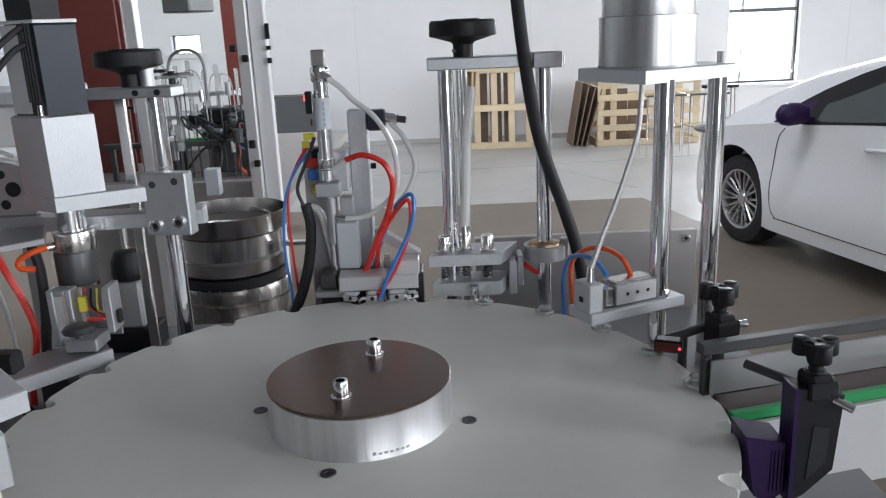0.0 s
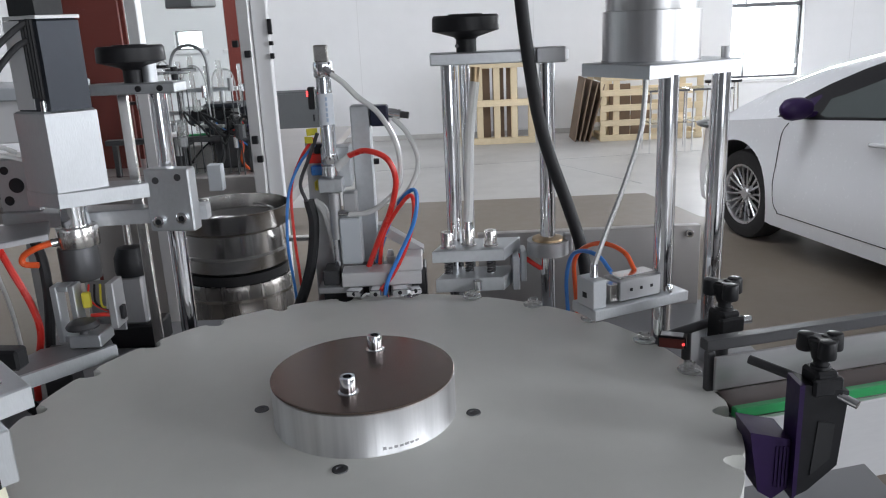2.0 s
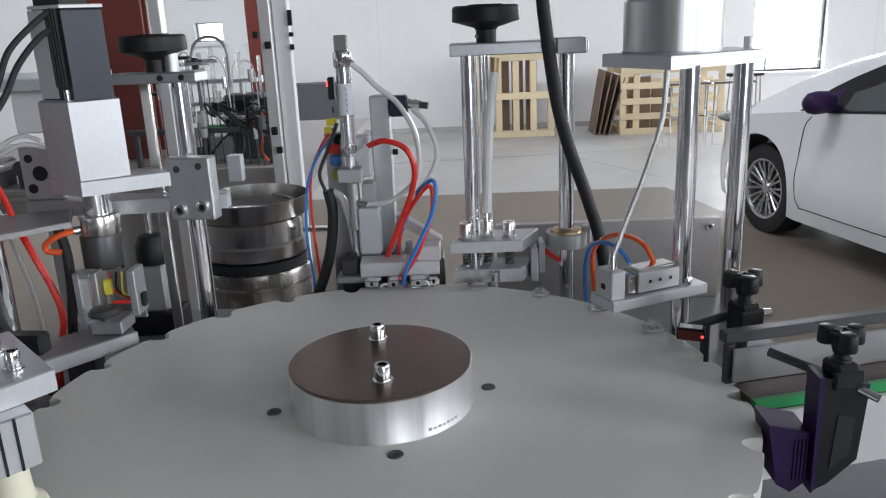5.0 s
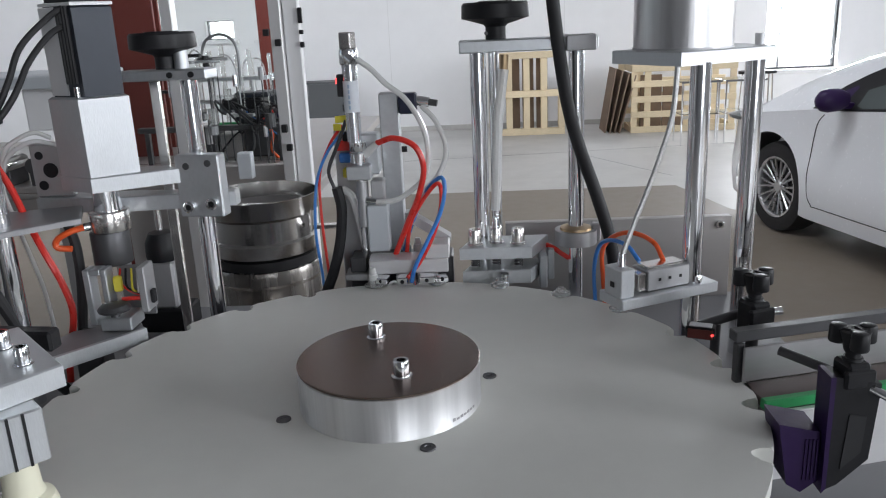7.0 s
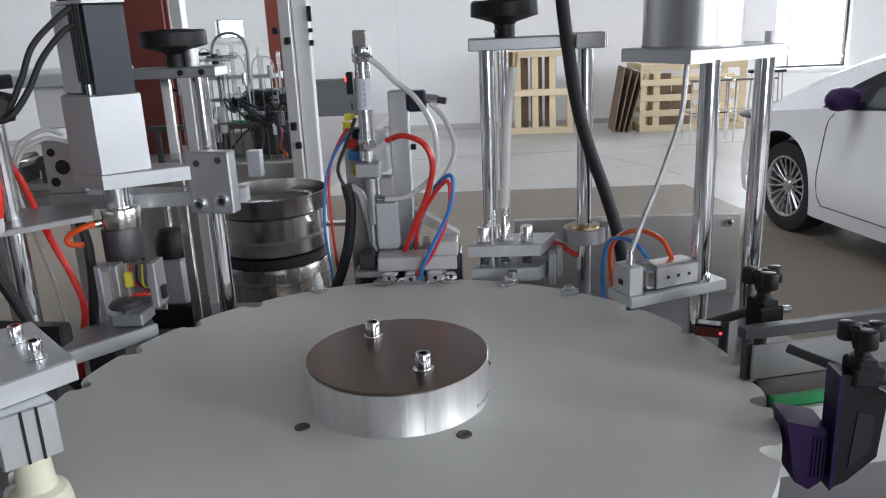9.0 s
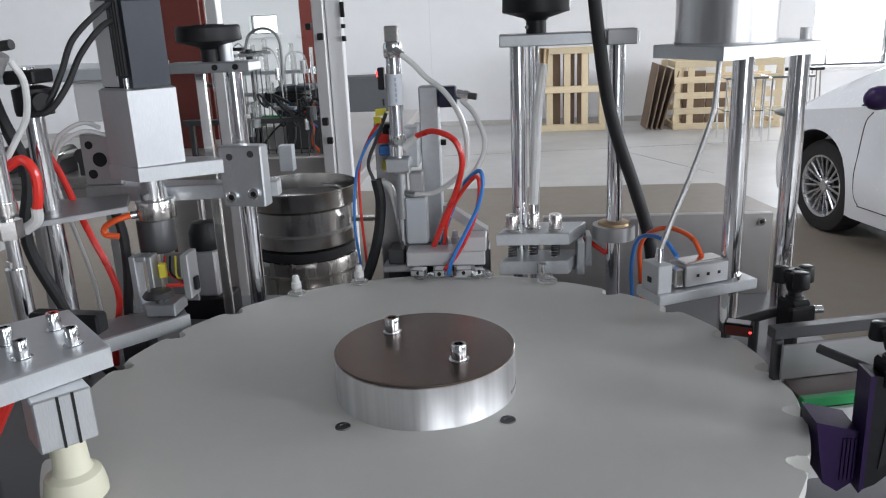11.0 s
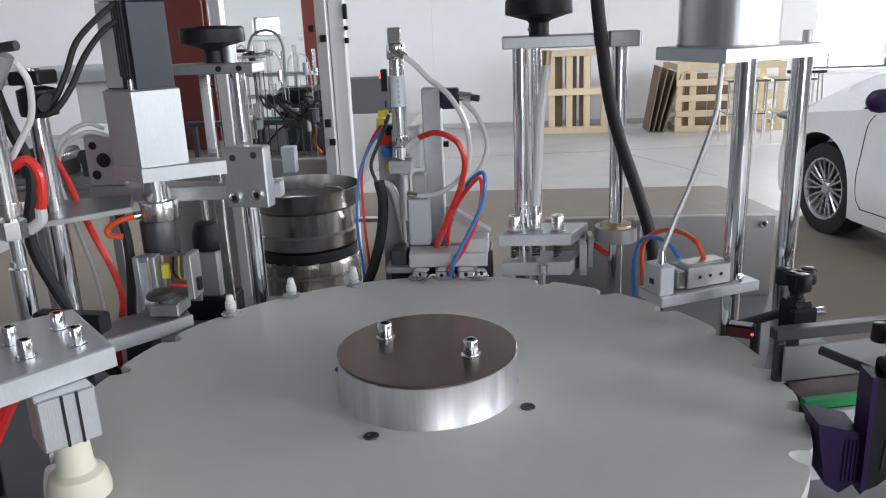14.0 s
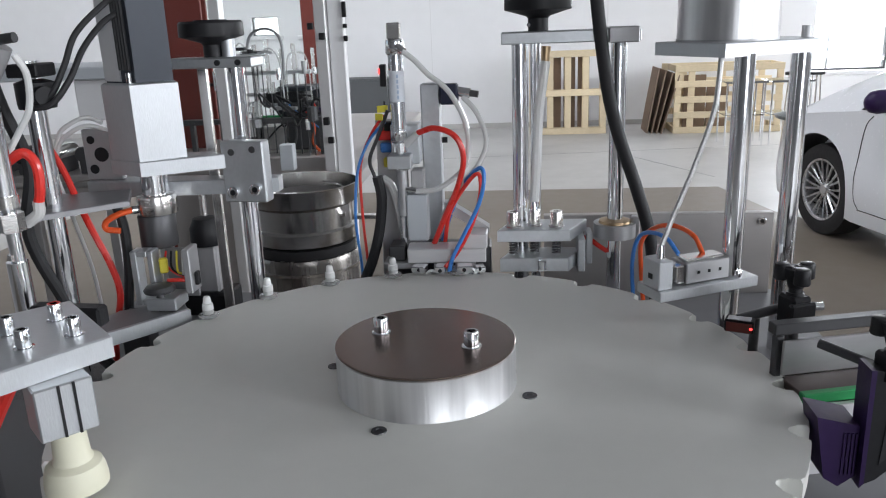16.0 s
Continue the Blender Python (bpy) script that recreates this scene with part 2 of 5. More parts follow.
def socket_screw(parent, x, y, z, r=0.006, h=0.008, m=None, axis=(0, 0, 1), name="bolt", label="bright socket-head cap screw"):
    """A cap screw whose head stands on (x, y, z) along the axis, with its hexagon socket."""
    prof = [(0, 0), (r, 0), (r, h * 0.9), (r * 0.9, h), (r * 0.52, h), (r * 0.5, h * 0.4), (0, h * 0.4)]
    head_ = part(name, lathe(prof, (x, y, z), 16, axis), m or CHROME, parent, label)
    a = Vector(axis).normalized()
    p = Vector((x, y, z)) + a * h * 0.42
    # Black disc for the shade inside the hexagon recess.
    part("socket", rod(p, p + a * h * 0.3, r * 0.49, seg=6), BLACK, parent, "black disc for the shade in the hexagon socket")
    return head_

# ---- the hall ----
TOP = 0.946         # upper face of the turntable
FAR = 9.05          # inner face of the far wall


def wall_with_openings(name, length, height, openings, origin, direction, label, paint=None):
    """A wall 0.24 m thick along a direction, cut by openings (from, to, sill, head)."""
    bm = bmesh.new()
    xs = sorted({0, length, *[o[0] for o in openings], *[o[1] for o in openings]})
    for a, b in zip(xs, xs[1:]):
        cuts = [(o[2], o[3]) for o in openings if o[0] <= a + 1e-6 and o[1] >= b - 1e-6]
        z = 0
        for s, h in sorted(cuts):
            if s > z:
                box(a, b, 0, 0.24, z, s, 0, bm)
            z = h
        if z < height:
            box(a, b, 0, 0.24, z, height, 0, bm)
    bmesh.ops.transform(bm, matrix=Matrix.Translation(origin) @ Matrix.Rotation(radians(direction), 4, "Z"), verts=bm.verts[:])
    return solid(name, bm, paint or WALLP, label, "wall", origin, kind="structure")


solid("floor", box(-9.2, 9.2, -7.3, 9.3, -0.2, 0.0, 0), CONC, "pale worn concrete hall floor with faint stains", "floor", kind="structure")
solid("floor_paint", slab([(-3.2, -3.5), (9.0, -3.5), (9.0, 4.2), (2.05, 4.2), (1.83, 4.55), (1.66, 5.36), (-3.2, 5.36)], -0.05, 0.004), MATT,
      "brown painted working area on the concrete floor", "floor", kind="structure")
for k, (p, q) in enumerate((((1.05, 7.1), (1.73, 5.75)), ((-0.6, 6.9), (1.05, 7.1)), ((1.05, 7.1), (3.6, 7.4)))):
    d = (Vector(q) - Vector(p)).normalized() * 0.0022
    solid("floor_joint", slab([(p[0] - d.y, p[1] + d.x), (p[0] + d.y, p[1] - d.x), (q[0] + d.y, q[1] - d.x), (q[0] - d.y, q[1] + d.x)], -0.01, 0.0015), ALU_G,
          "thin dark crack joint in the concrete floor", "floor joint", kind="structure")
WIN = [(5.88, 6.22, 1.20, 1.42), (6.53, 6.70, 1.19, 1.40), (12.58, 13.44, 0.57, 3.0)]
wall_with_openings("wall_north", 18.0, 4.4, WIN, (-9.0, FAR, 0), 0, "white painted far wall of the hall with windows")
wall_with_openings("wall_east", 16.2, 4.4, [(1.6, 5.0, 1.2, 3.9), (6.0, 13.2, 1.2, 3.9)], (9.0, -7.1, 0), 90, "unseen side wall with a band of windows, darkened for metal reflections", DIMW)
wall_with_openings("wall_west", 16.2, 4.4, [(6.0, 12.2, 1.2, 3.9)], (-8.76, -7.1, 0), 90, "unseen side wall with windows, darkened for metal reflections", DIMW)
wall_with_openings("wall_south", 18.0, 4.4, [(10.6, 13.6, 0.0, 4.0)], (-9.0, -7.1, 0), 0, "unseen end wall with a wide open gate, darkened for metal reflections", DIMW)
# Ceiling out of view, lowered and dimmed so flat metal mirrors something dark.
solid("ceiling", slab([(-9.2, -7.3), (9.2, -7.3), (9.2, 9.3), (-9.2, 9.3)], 4.4, 4.5), CEIL, "unseen ceiling of the hall, set low and dim for metal reflections", "ceiling", kind="structure")


def window_unit(name, x0, x1, z0, z1):
    w = thing(name, "bright framed opening in the far wall", "window", (x0, FAR, z0), kind="structure")
    bm = None
    fw = 0.022 if x1 - x0 > 0.5 else 0.012
    for a, b, c, d in ((x0, x1, z0, z0 + fw), (x0, x1, z1 - fw, z1), (x0, x0 + fw, z0 + fw, z1 - fw), (x1 - fw, x1, z0 + fw, z1 - fw),
                       (x0 + 0.19, x0 + 0.202, z0 + fw, z1 - fw), (x0 + fw, x1 - fw, 1.40, 1.445)):
        if x1 - x0 > 0.5 or a == x0 or b == x1:
            bm = box(a, b, FAR + 0.08, FAR + 0.14, c, d, 0.004, bm)
    part("window_frame", bm, DARK, w, "thin dark window frame")
    part("window_sill", box(x0 - 0.06, x1 + 0.06, FAR - 0.05, FAR + 0.08, z0 - 0.05, z0, 0.006), WALLP, w)
    g = part("pane", box(x0 + fw, x1 - fw, FAR + 0.10, FAR + 0.106, z0 + fw, z1 - fw, 0), GLASS, w)
    g.visible_shadow = False


window_unit("window_1", 3.58, 4.44, 0.57, 3.0)
window_unit("window_2", -3.12, -2.78, 1.20, 1.42)
# This small opening stands in for a bright reflection in the guard glass.
window_unit("glint_opening", -2.47, -2.30, 1.19, 1.40)
SKYM = mat("bright_outdoors", (0.9, 0.93, 0.96), 0.9, emit=(0.95, 0.98, 1.0, 3.0))
for jx in (5.02, 6.9, 1.2, -0.9):
    solid("wall_joint", box(jx, jx + 0.006, FAR - 0.003, FAR + 0.01, 0, 4.4, 0), SATIN, "thin vertical panel joint in the white wall", "wall joint", (jx, FAR, 0), kind="structure")
solid("baseboard", box(-9, 9, FAR - 0.012, FAR - 0.0005, 0, 0.06, 0.002), CONC, "grey scuffed strip along the foot of the wall", "baseboard", (0, FAR, 0), kind="structure")
solid("backdrop", box(-9, 9, 10.6, 10.62, -0.5, 6, 0), SKYM, "overexposed bright daylight outside the windows", "backdrop", kind="structure")

# maroon steel building column, an H section
col = bmesh.new()
box(-1.47, -1.17, 2.46, 2.475, 0, 4.4, 0.002, col)
box(-1.47, -1.24, 2.70, 2.715, 0, 4.4, 0.002, col)
box(-1.28, -1.268, 2.475, 2.70, 0, 4.4, 0, col)
solid("steel_column", col, MAROON, "maroon painted steel H-section building column", "column", (-1.27, 2.6, 0), kind="structure")

col = bmesh.new()
box(-1.29, -1.18, 4.50, 4.515, 0, 4.4, 0.002, col)
box(-1.29, -1.18, 4.70, 4.715, 0, 4.4, 0.002, col)
box(-1.256, -1.244, 4.515, 4.70, 0, 4.4, 0, col)
solid("steel_column", col, MAROON, "maroon painted steel H-section column further down the hall", "column", (-1.25, 4.6, 0), kind="structure")


# ---- crates ----
def crate(name, x, y, w, h, d, nx, nz, label, turn=0.0):
    c = thing(name, label, "crate", (x, y, 0), group="wooden crates by the wall")
    bw = 0.07
    for yy in (y, y + d - 0.02):
        for i in range(nx):
            xx = x + i * (w - bw) / (nx - 1)
            if d > 0.3 and (i == 1 or yy > y):
                xx -= 0.07
            if d > 0.3 and i in (2, 4):
                continue
            part("slat", box(xx, xx + bw, yy, yy + 0.02, 0, h, 0.002), WOOD, c)
        for k in range(nz):
            zz = k * (h - bw) / (nz - 1)
            part("rail", box(x, x + w, yy - 0.022, yy - 0.001, zz + 0.001, zz + bw, 0.002), WOOD, c)
    for k in (0, 1):
        for xx in (x + 0.001, x + w - 0.021):
            zz = k * (h - bw)
            part("rail", box(xx, xx + 0.02, y + 0.022, y + d - 0.044, zz, zz + bw, 0.002), WOOD, c)
    return c


crate("slatted_crate", 0.27, 8.35, 0.86, 0.93, 0.10, 5, 3, "tall pale pine slatted crate leaning space by the wall")
crate("slatted_crate", 1.85, 8.2, 1.15, 0.74, 0.45, 6, 5, "wide pale pine crate with open horizontal slats")
for k in range(4):
    pb = slab([(0, 0), (0.012, 0), (0.012, 0.42), (0, 0.42)], 0, 0.72 - 0.02 * k, 0.001)
    bmesh.ops.rotate(pb, verts=pb.verts[:], cent=(0, 0, 0), matrix=Matrix.Rotation(radians(9 + 2 * k), 3, "Y"))
    bmesh.ops.translate(pb, verts=pb.verts[:], vec=(1.57 + 0.05 * k, 8.25 - 0.02 * k, 0.002))
    solid("plywood_board", pb, WOOD_D, "brown plywood board leaning beside the crates", "board", (1.57 + 0.05 * k, 8.5, 0), group="plywood boards")
for k in range(2):
    solid("plywood_sheet", box(1.99 + 0.26 * k, 2.23 + 0.26 * k, 8.40 + 0.03 * k, 8.42 + 0.03 * k, 0, 0.62 - 0.1 * k, 0.002), WOOD_D, "old brown plywood sheet standing inside the slatted crate", "board",
          (2.1 + 0.26 * k, 8.41, 0), group="plywood sheets")
for k in range(3):
    solid("plywood_sheet", box(0.50 + 0.16 * k, 0.63 + 0.16 * k, 8.50, 8.52, 0, 0.85, 0.002), WOOD_D, "old brown plywood sheet behind the slatted crate", "board",
          (0.55 + 0.16 * k, 8.51, 0), group="plywood sheets")
for k, rx in enumerate((2.35, 2.78)):
    rack = thing("wire_table", "light steel-framed table with a clear glass top near the crates", "table", (rx, 7.4, 0), group="glass tables")
    for ax in (rx - 0.18, rx + 0.18):
        for ay in (7.25, 7.55):
            part("leg", rod((ax, ay, 0), (ax, ay, 0.62), 0.009, seg=10), CHROME, rack)
    part("top", box(rx - 0.2, rx + 0.2, 7.22, 7.58, 0.62, 0.632, 0.002), GLASS, rack)
    part("shelf", box(rx - 0.19, rx + 0.19, 7.24, 7.56, 0.30, 0.31, 0.002), GLASS, rack)
    part("edge_bar", box(rx - 0.2, rx + 0.2, 7.21, 7.219, 0.615, 0.635, 0.001), DARK, rack)
for rx in (3.05, 3.25):
    st = thing("bar_stool", "slim dark-seated stool by the window wall", "stool", (rx, 8.0, 0), group="stools")
    part("seat", rod((rx, 8.0, 0.62), (rx, 8.0, 0.65), 0.10, seg=20), BLACK, st)
    for a in range(4):
        part("leg", rod((rx + 0.09 * math.cos(a * 1.57), 8 + 0.09 * math.sin(a * 1.57), 0), (rx + 0.06 * math.cos(a * 1.57), 8 + 0.06 * math.sin(a * 1.57), 0.62), 0.008, seg=8), STEEL, st)
cab = thing("control_cabinet", "dark grey painted steel cabinet standing by the far wall", "cabinet", (-1.65, 8.7, 0))
part("body", box(-1.94, -1.37, 8.60, 8.92, 0.03, 0.675, 0.008), GREYC, cab)
part("door", box(-1.92, -1.39, 8.58, 8.598, 0.05, 0.655, 0.004), GREYC, cab)
for x in (-1.92, -1.42):
    part("foot", box(x, x + 0.03, 8.62, 8.90, 0, 0.03, 0.003), GREYC, cab)
part("door_handle", box(-1.45, -1.43, 8.570, 8.580, 0.33, 0.41, 0.003), BLACK, cab)


# ---- white car ----
def car():
    c = thing("car", "white hatchback car parked in the hall", "car", (0, 0, 0))
    hw = 0.87
    L = {}

    def top_z(x):   # line of bonnet, windscreen and roof
        pts = [(-3.6, 0.95), (-3.2, 1.32), (-2.4, 1.48), (-1.8, 1.48), (-1.35, 1.435), (-1.0, 1.37), (-0.737, 1.308), (-0.448, 1.231), (-0.219, 1.147), (0.029, 1.028), (0.19, 0.935), (0.284, 0.895),
               (0.47, 0.84), (0.63, 0.765), (0.75, 0.69), (0.96, 0.5)]
        for (a, b), (d, e) in zip(pts, pts[1:]):
            if a <= x <= d:
                return b + (e - b) * (x - a) / (d - a)
        return pts[0][1] if x < pts[0][0] else pts[-1][1]

    def belt(x):
        return min(top_z(x) - 0.02, 0.905 + 0.11 * min(max(-0.7 - x, 0.0), 0.8) - 0.13 * max(0, x + 0.5))

    def wid(x, z):
        w = hw - 0.62 * max(0, x - 0.16) ** 2 - 0.03 * max(0, -2.6 - x)
        u = (z - 0.45) / 0.5
        return w - 0.035 * u * u - 0.012 * math.cos(z * 9)

    nx, nz = 150, 22
    for sgn in (1, -1):
        bm = bmesh.new()
        grid = {}
        for i in range(nx + 1):
            x = -3.55 + 4.5 * i / nx
            for k in range(nz + 1):
                z = 0.2 + (belt(x) - 0.2) * k / nz
                grid[i, k] = bm.verts.new((x, sgn * wid(x, z), z))
        for i in range(nx):
            for k in range(nz):
                q = [grid[i, k], grid[i + 1, k], grid[i + 1, k + 1], grid[i, k + 1]]
                m = sum((v.co for v in q), Vector()) / 4
                if any((m.x - wx) ** 2 + (m.z - 0.315) ** 2 < 0.385 ** 2 for wx in (0.0, -2.6)):
                    continue
                bm.faces.new(q)
        for v in list(bm.verts):
            if not v.link_faces:
                bm.verts.remove(v)
                continue
            for wx in (0.0, -2.6):
                d = Vector((v.co.x - wx, 0, v.co.z - 0.315))
                if 0 < d.length < 0.42 and any(len(e.link_faces) == 1 for e in v.link_edges):
                    d = d.normalized() * 0.388
                    v.co.x, v.co.z = wx + d.x, max(0.315 + d.z, 0.2)
        L["side", sgn] = bm
    bmS = [L["side", 1], L["side", -1]]
    # bonnet, screen, roof as a strip across
    bmT = bmesh.new()
    rows = []
    for i in range(81):
        x = -3.55 + 4.5 * i / 80
        t, b = top_z(x), belt(x)
        gh = max(0.0, min(1.0, (t - b - 0.02) / 0.4))
        e = wid(x, b)
        row = []
        for u in np.linspace(-1, 1, 17):
            a = abs(u)
            if gh > 0:
                if a > 0.72:
                    f = (1 - a) / 0.28
                    y, z = e + (e - 0.30 * gh - e) * f, b + (t - 0.05 - b) * f
                else:
                    y, z = (e - 0.30 * gh) * a / 0.72, t - 0.05 * (a / 0.72) ** 2
            else:
                y, z = e * a, t + 0.03 * (1 - a * a) - 0.02 * a ** 6
            row.append(bmT.verts.new((x, math.copysign(y, u), z)))
        rows.append(row)
    for a, b in zip(rows, rows[1:]):
        for k in range(16):
            bmT.faces.new((a[k], b[k], b[k + 1], a[k + 1]))
    under = box(-3.4, 0.3, -0.6, 0.6, 0.20, 0.26, 0.01)
    nose = bmesh.new()
    lathe([(0, -0.02), (0.3, 0.0), (0.3, 0.02), (0, 0.03)], (0.95, 0, 0.42), 12, (1, 0, 0), nose)
    bmesh.ops.scale(nose, vec=(1, 1.5, 0.8), verts=nose.verts[:])
    m = Matrix.Translation(CAR[:3]) @ Matrix.Rotation(radians(CAR[3]), 4, "Z") @ Matrix.Scale(CAR[4], 4)
    put = lambda bm: (bmesh.ops.transform(bm, matrix=m, verts=bm.verts[:]), bm)[1]
    for b in bmS:
        part("side_panel", put(b), CARW, c)
    part("upper_body", put(bmT), CARW, c, "white bonnet, pillars and roof")
    part("underbody", put(under), RUBBER, c)
    part("bumper", put(nose), CARW, c)
    # side windows lie 6 mm proud of the pillars
    for sgn in (1, -1):
        def gl(pts, off):
            """A sheet on the slanted window band, through points (x, z) along the car."""
            bm = bmesh.new()
            lo = []
            for x, z in pts:
                b, t = belt(x), top_z(x)
                gh = max(0.0, min(1.0, (t - b - 0.02) / 0.4))
                f = max(0.0, (z - b) / max(t - 0.05 - b, 0.05))
                lo.append(bm.verts.new((x, sgn * (wid(x, b) - 0.30 * gh * f + off), z)))
            bm.faces.new(lo)
            return bm
        outline = [(-2.9, 0.99), (-1.5, 0.985), (-0.70, 0.912), (-0.40, 0.90), (-0.47, 0.985), (-0.56, 1.05), (-0.66, 1.112), (-0.86, 1.205), (-1.12, 1.295), (-1.4, 1.345), (-2.0, 1.37), (-2.5, 1.34), (-2.9, 1.2)]
        part("window_trim", put(gl(outline, 0.006)), BLACK, c, "black door window surround")
        inner = [(-1.5, 1.0), (-0.73, 0.93), (-0.75, 1.07), (-0.95, 1.155), (-1.2, 1.232), (-1.5, 1.28)]
        part("window", put(gl(inner, 0.012)), CARG, c, "tinted front door window")
        quarter = [(-0.69, 0.93), (-0.50, 0.925), (-0.58, 1.02), (-0.71, 1.075)]
        part("window", put(gl(quarter, 0.012)), GUARD, c, "small dark quarter light beside the mirror")
        rear = [(-2.6, 1.02), (-1.57, 1.0), (-1.57, 1.285), (-2.2, 1.31)]
        part("window", put(gl(rear, 0.012)), CARG, c)
        y = sgn * wid(-0.7, 0.93)
        mb = lathe([(0, -0.12), (0.055, -0.11), (0.078, -0.05), (0.082, 0.02), (0.07, 0.07), (0.04, 0.10), (0, 0.11)], (0, 0, 0), 20, (0, 1, 0))
        bmesh.ops.scale(mb, vec=(0.70, 0.9, 0.85), verts=mb.verts[:])
        bmesh.ops.translate(mb, verts=mb.verts[:], vec=(-0.72, y + sgn * 0.12, 0.985))
        box(-0.74, -0.66, min(y - 0.03 * sgn, y + 0.1 * sgn), max(y - 0.03 * sgn, y + 0.1 * sgn), 0.93, 0.965, 0.006, mb)
        part("door_mirror", put(mb), GUARD, c, "dark glossy door mirror")
        yh = sgn * (wid(-0.95, 0.72))
        h = hose([(-1.21, yh - sgn * 0.01, 0.828), (-1.24, yh + sgn * 0.022, 0.832), (-1.36, yh + sgn * 0.024, 0.84), (-1.42, yh - sgn * 0.01, 0.843)], 0.013)
        part("door_handle", put(h), CARW, c)
        g = bmesh.new()
        seam = hose([(-0.52, sgn * (wid(-0.52, 0.875) + 0.001), 0.875), (-0.46, sgn * (wid(-0.46, 0.80) + 0.001), 0.80), (-0.44, sgn * (wid(-0.44, 0.6) + 0.001), 0.6),
                     (-0.445, sgn * (wid(-0.445, 0.45) + 0.001), 0.45), (-0.50, sgn * (wid(-0.5, 0.31) + 0.001), 0.31), (-0.7, sgn * (wid(-0.7, 0.295) + 0.001), 0.295), (-2.2, sgn * (wid(-2.2, 0.30) + 0.001), 0.30)], 0.003, 6)
        part("door_seam", put(join(g, seam)), RUBBER, c, "thin dark door gap")
        part("side_skirt", put(box(-2.2, -0.40, min(sgn * 0.80, sgn * 0.845), max(sgn * 0.80, sgn * 0.845), 0.19, 0.25, 0.012)), CARW, c)
        hl = lathe([(0, 0.0), (0.10, 0.01), (0.11, 0.04), (0.06, 0.07), (0, 0.08)], (0, 0, 0), 16, (0, 0, 1))
        bmesh.ops.scale(hl, vec=(2.2, 0.9, 0.8), verts=hl.verts[:])
        bmesh.ops.translate(hl, verts=hl.verts[:], vec=(0.50, sgn * 0.70, 0.72))
        part("headlight", put(hl), CARG, c)
        for wx in (0.0, -2.6):
            yy = sgn * 0.80
            well = lathe([(0.384, -0.20), (0.384, 0.03), (0.390, 0.03), (0.390, -0.20)], (wx, sgn * 0.80, 0.315), 40, (0, sgn, 0))
            bmesh.ops.delete(well, geom=[v for v in well.verts if v.co.z < 0.24], context="VERTS")
            part("wheel_arch", put(well), RUBBER, c)
            w = part("wheel", put(rod((wx, yy - sgn * 0.20, 0.315), (wx, yy - sgn * 0.10, 0.315), 0.195, seg=32)), RUBBER, c)
            part("tyre", put(lathe([(0.205, -0.10), (0.26, -0.105), (0.305, -0.09), (0.315, -0.06), (0.315, 0.05), (0.305, 0.085), (0.262, 0.10), (0.212, 0.092), (0.205, 0.06)],
                                   (wx, yy - sgn * 0.1, 0.315), 48, (0, sgn, 0))), TYRE, w)
            rim = lathe([(0.208, -0.02), (0.212, 0.092), (0.198, 0.09), (0.188, 0.06), (0.188, -0.02)], (wx, yy - sgn * 0.1, 0.315), 40, (0, sgn, 0))
            lathe([(0, 0.075), (0.035, 0.075), (0.05, 0.06), (0.05, 0.02), (0, 0.02)], (wx, yy - sgn * 0.1, 0.315), 20, (0, sgn, 0), rim)
            for k in range(10):
                for dv in (-0.09, 0.09):
                    a, a2 = 2 * math.pi * k / 10 + dv * 0.5, 2 * math.pi * k / 10 + dv * 1.6
                    p0 = (wx + 0.04 * math.cos(a), yy - sgn * 0.04, 0.315 + 0.04 * math.sin(a))
                    p1 = (wx + 0.192 * math.cos(a2), yy - sgn * 0.025, 0.315 + 0.192 * math.sin(a2))
                    rod(p0, p1, 0.007, 0.0085, 6, bm=rim)
            part("rim", put(rim), RIM, w, "silver multi-spoke alloy rim")
    return c


CAR = (2.14, 3.98, 0.0, 104.0, 0.87)
# the front left wheel stands at CAR's place moved by its half width
ca = radians(CAR[3])
CAR = (1.897 + 0.80 * CAR[4] * math.sin(ca), 3.973 - 0.80 * CAR[4] * math.cos(ca), 0.0, CAR[3], CAR[4])
car()

# ---- machine base ----
base = thing("machine_base", "low stainless steel machine base and deck under the turntable", "machine base", (0, 0, 0))
part("deck", box(-0.60, 0.56, -0.62, 0.55, 0.83, 0.86, 0.004), TRAY, base, "dull grey deck plate")
part("cabinet", box(-0.57, 0.53, -0.59, 0.52, 0.08, 0.83, 0.006), STEEL, base)
for fx in (-0.52, 0.48):
    for fy in (-0.54, 0.47):
        part("foot", rod((fx, fy, 0), (fx, fy, 0.08), 0.028, 0.018), RUBBER, base)
part("skirt", lathe([(0.30, 0.86), (0.345, 0.86), (0.345, 0.915), (0.30, 0.915)], (0, 0, 0)), DARK, base, "dark support ring below the turntable")

guard = thing("rear_guard_sheet", "stainless guard sheet standing along the rear of the machine", "guard sheet", (0.3, 0.53, 0.86))
part("sheet", box(0.15, 0.535, 0.528, 0.531, 0.86, 1.003, 0.0006), SHEET, guard)
part("folded_edge", box(0.15, 0.535, 0.531, 0.546, 1.000, 1.003, 0.0006), SHEET, guard)
socket_screw(guard, 0.515, 0.528, 0.99, 0.007, 0.006, axis=(0, -1, 0))
socket_screw(guard, 0.17, 0.528, 0.985, 0.007, 0.006, axis=(0, -1, 0))

# ---- turntable ----
R, SLOTS, PHASE = 0.395, 24, 9.7
table = thing("turntable", "pale grey acetal star wheel turntable with a steel hub", "turntable", (0, 0, TOP))


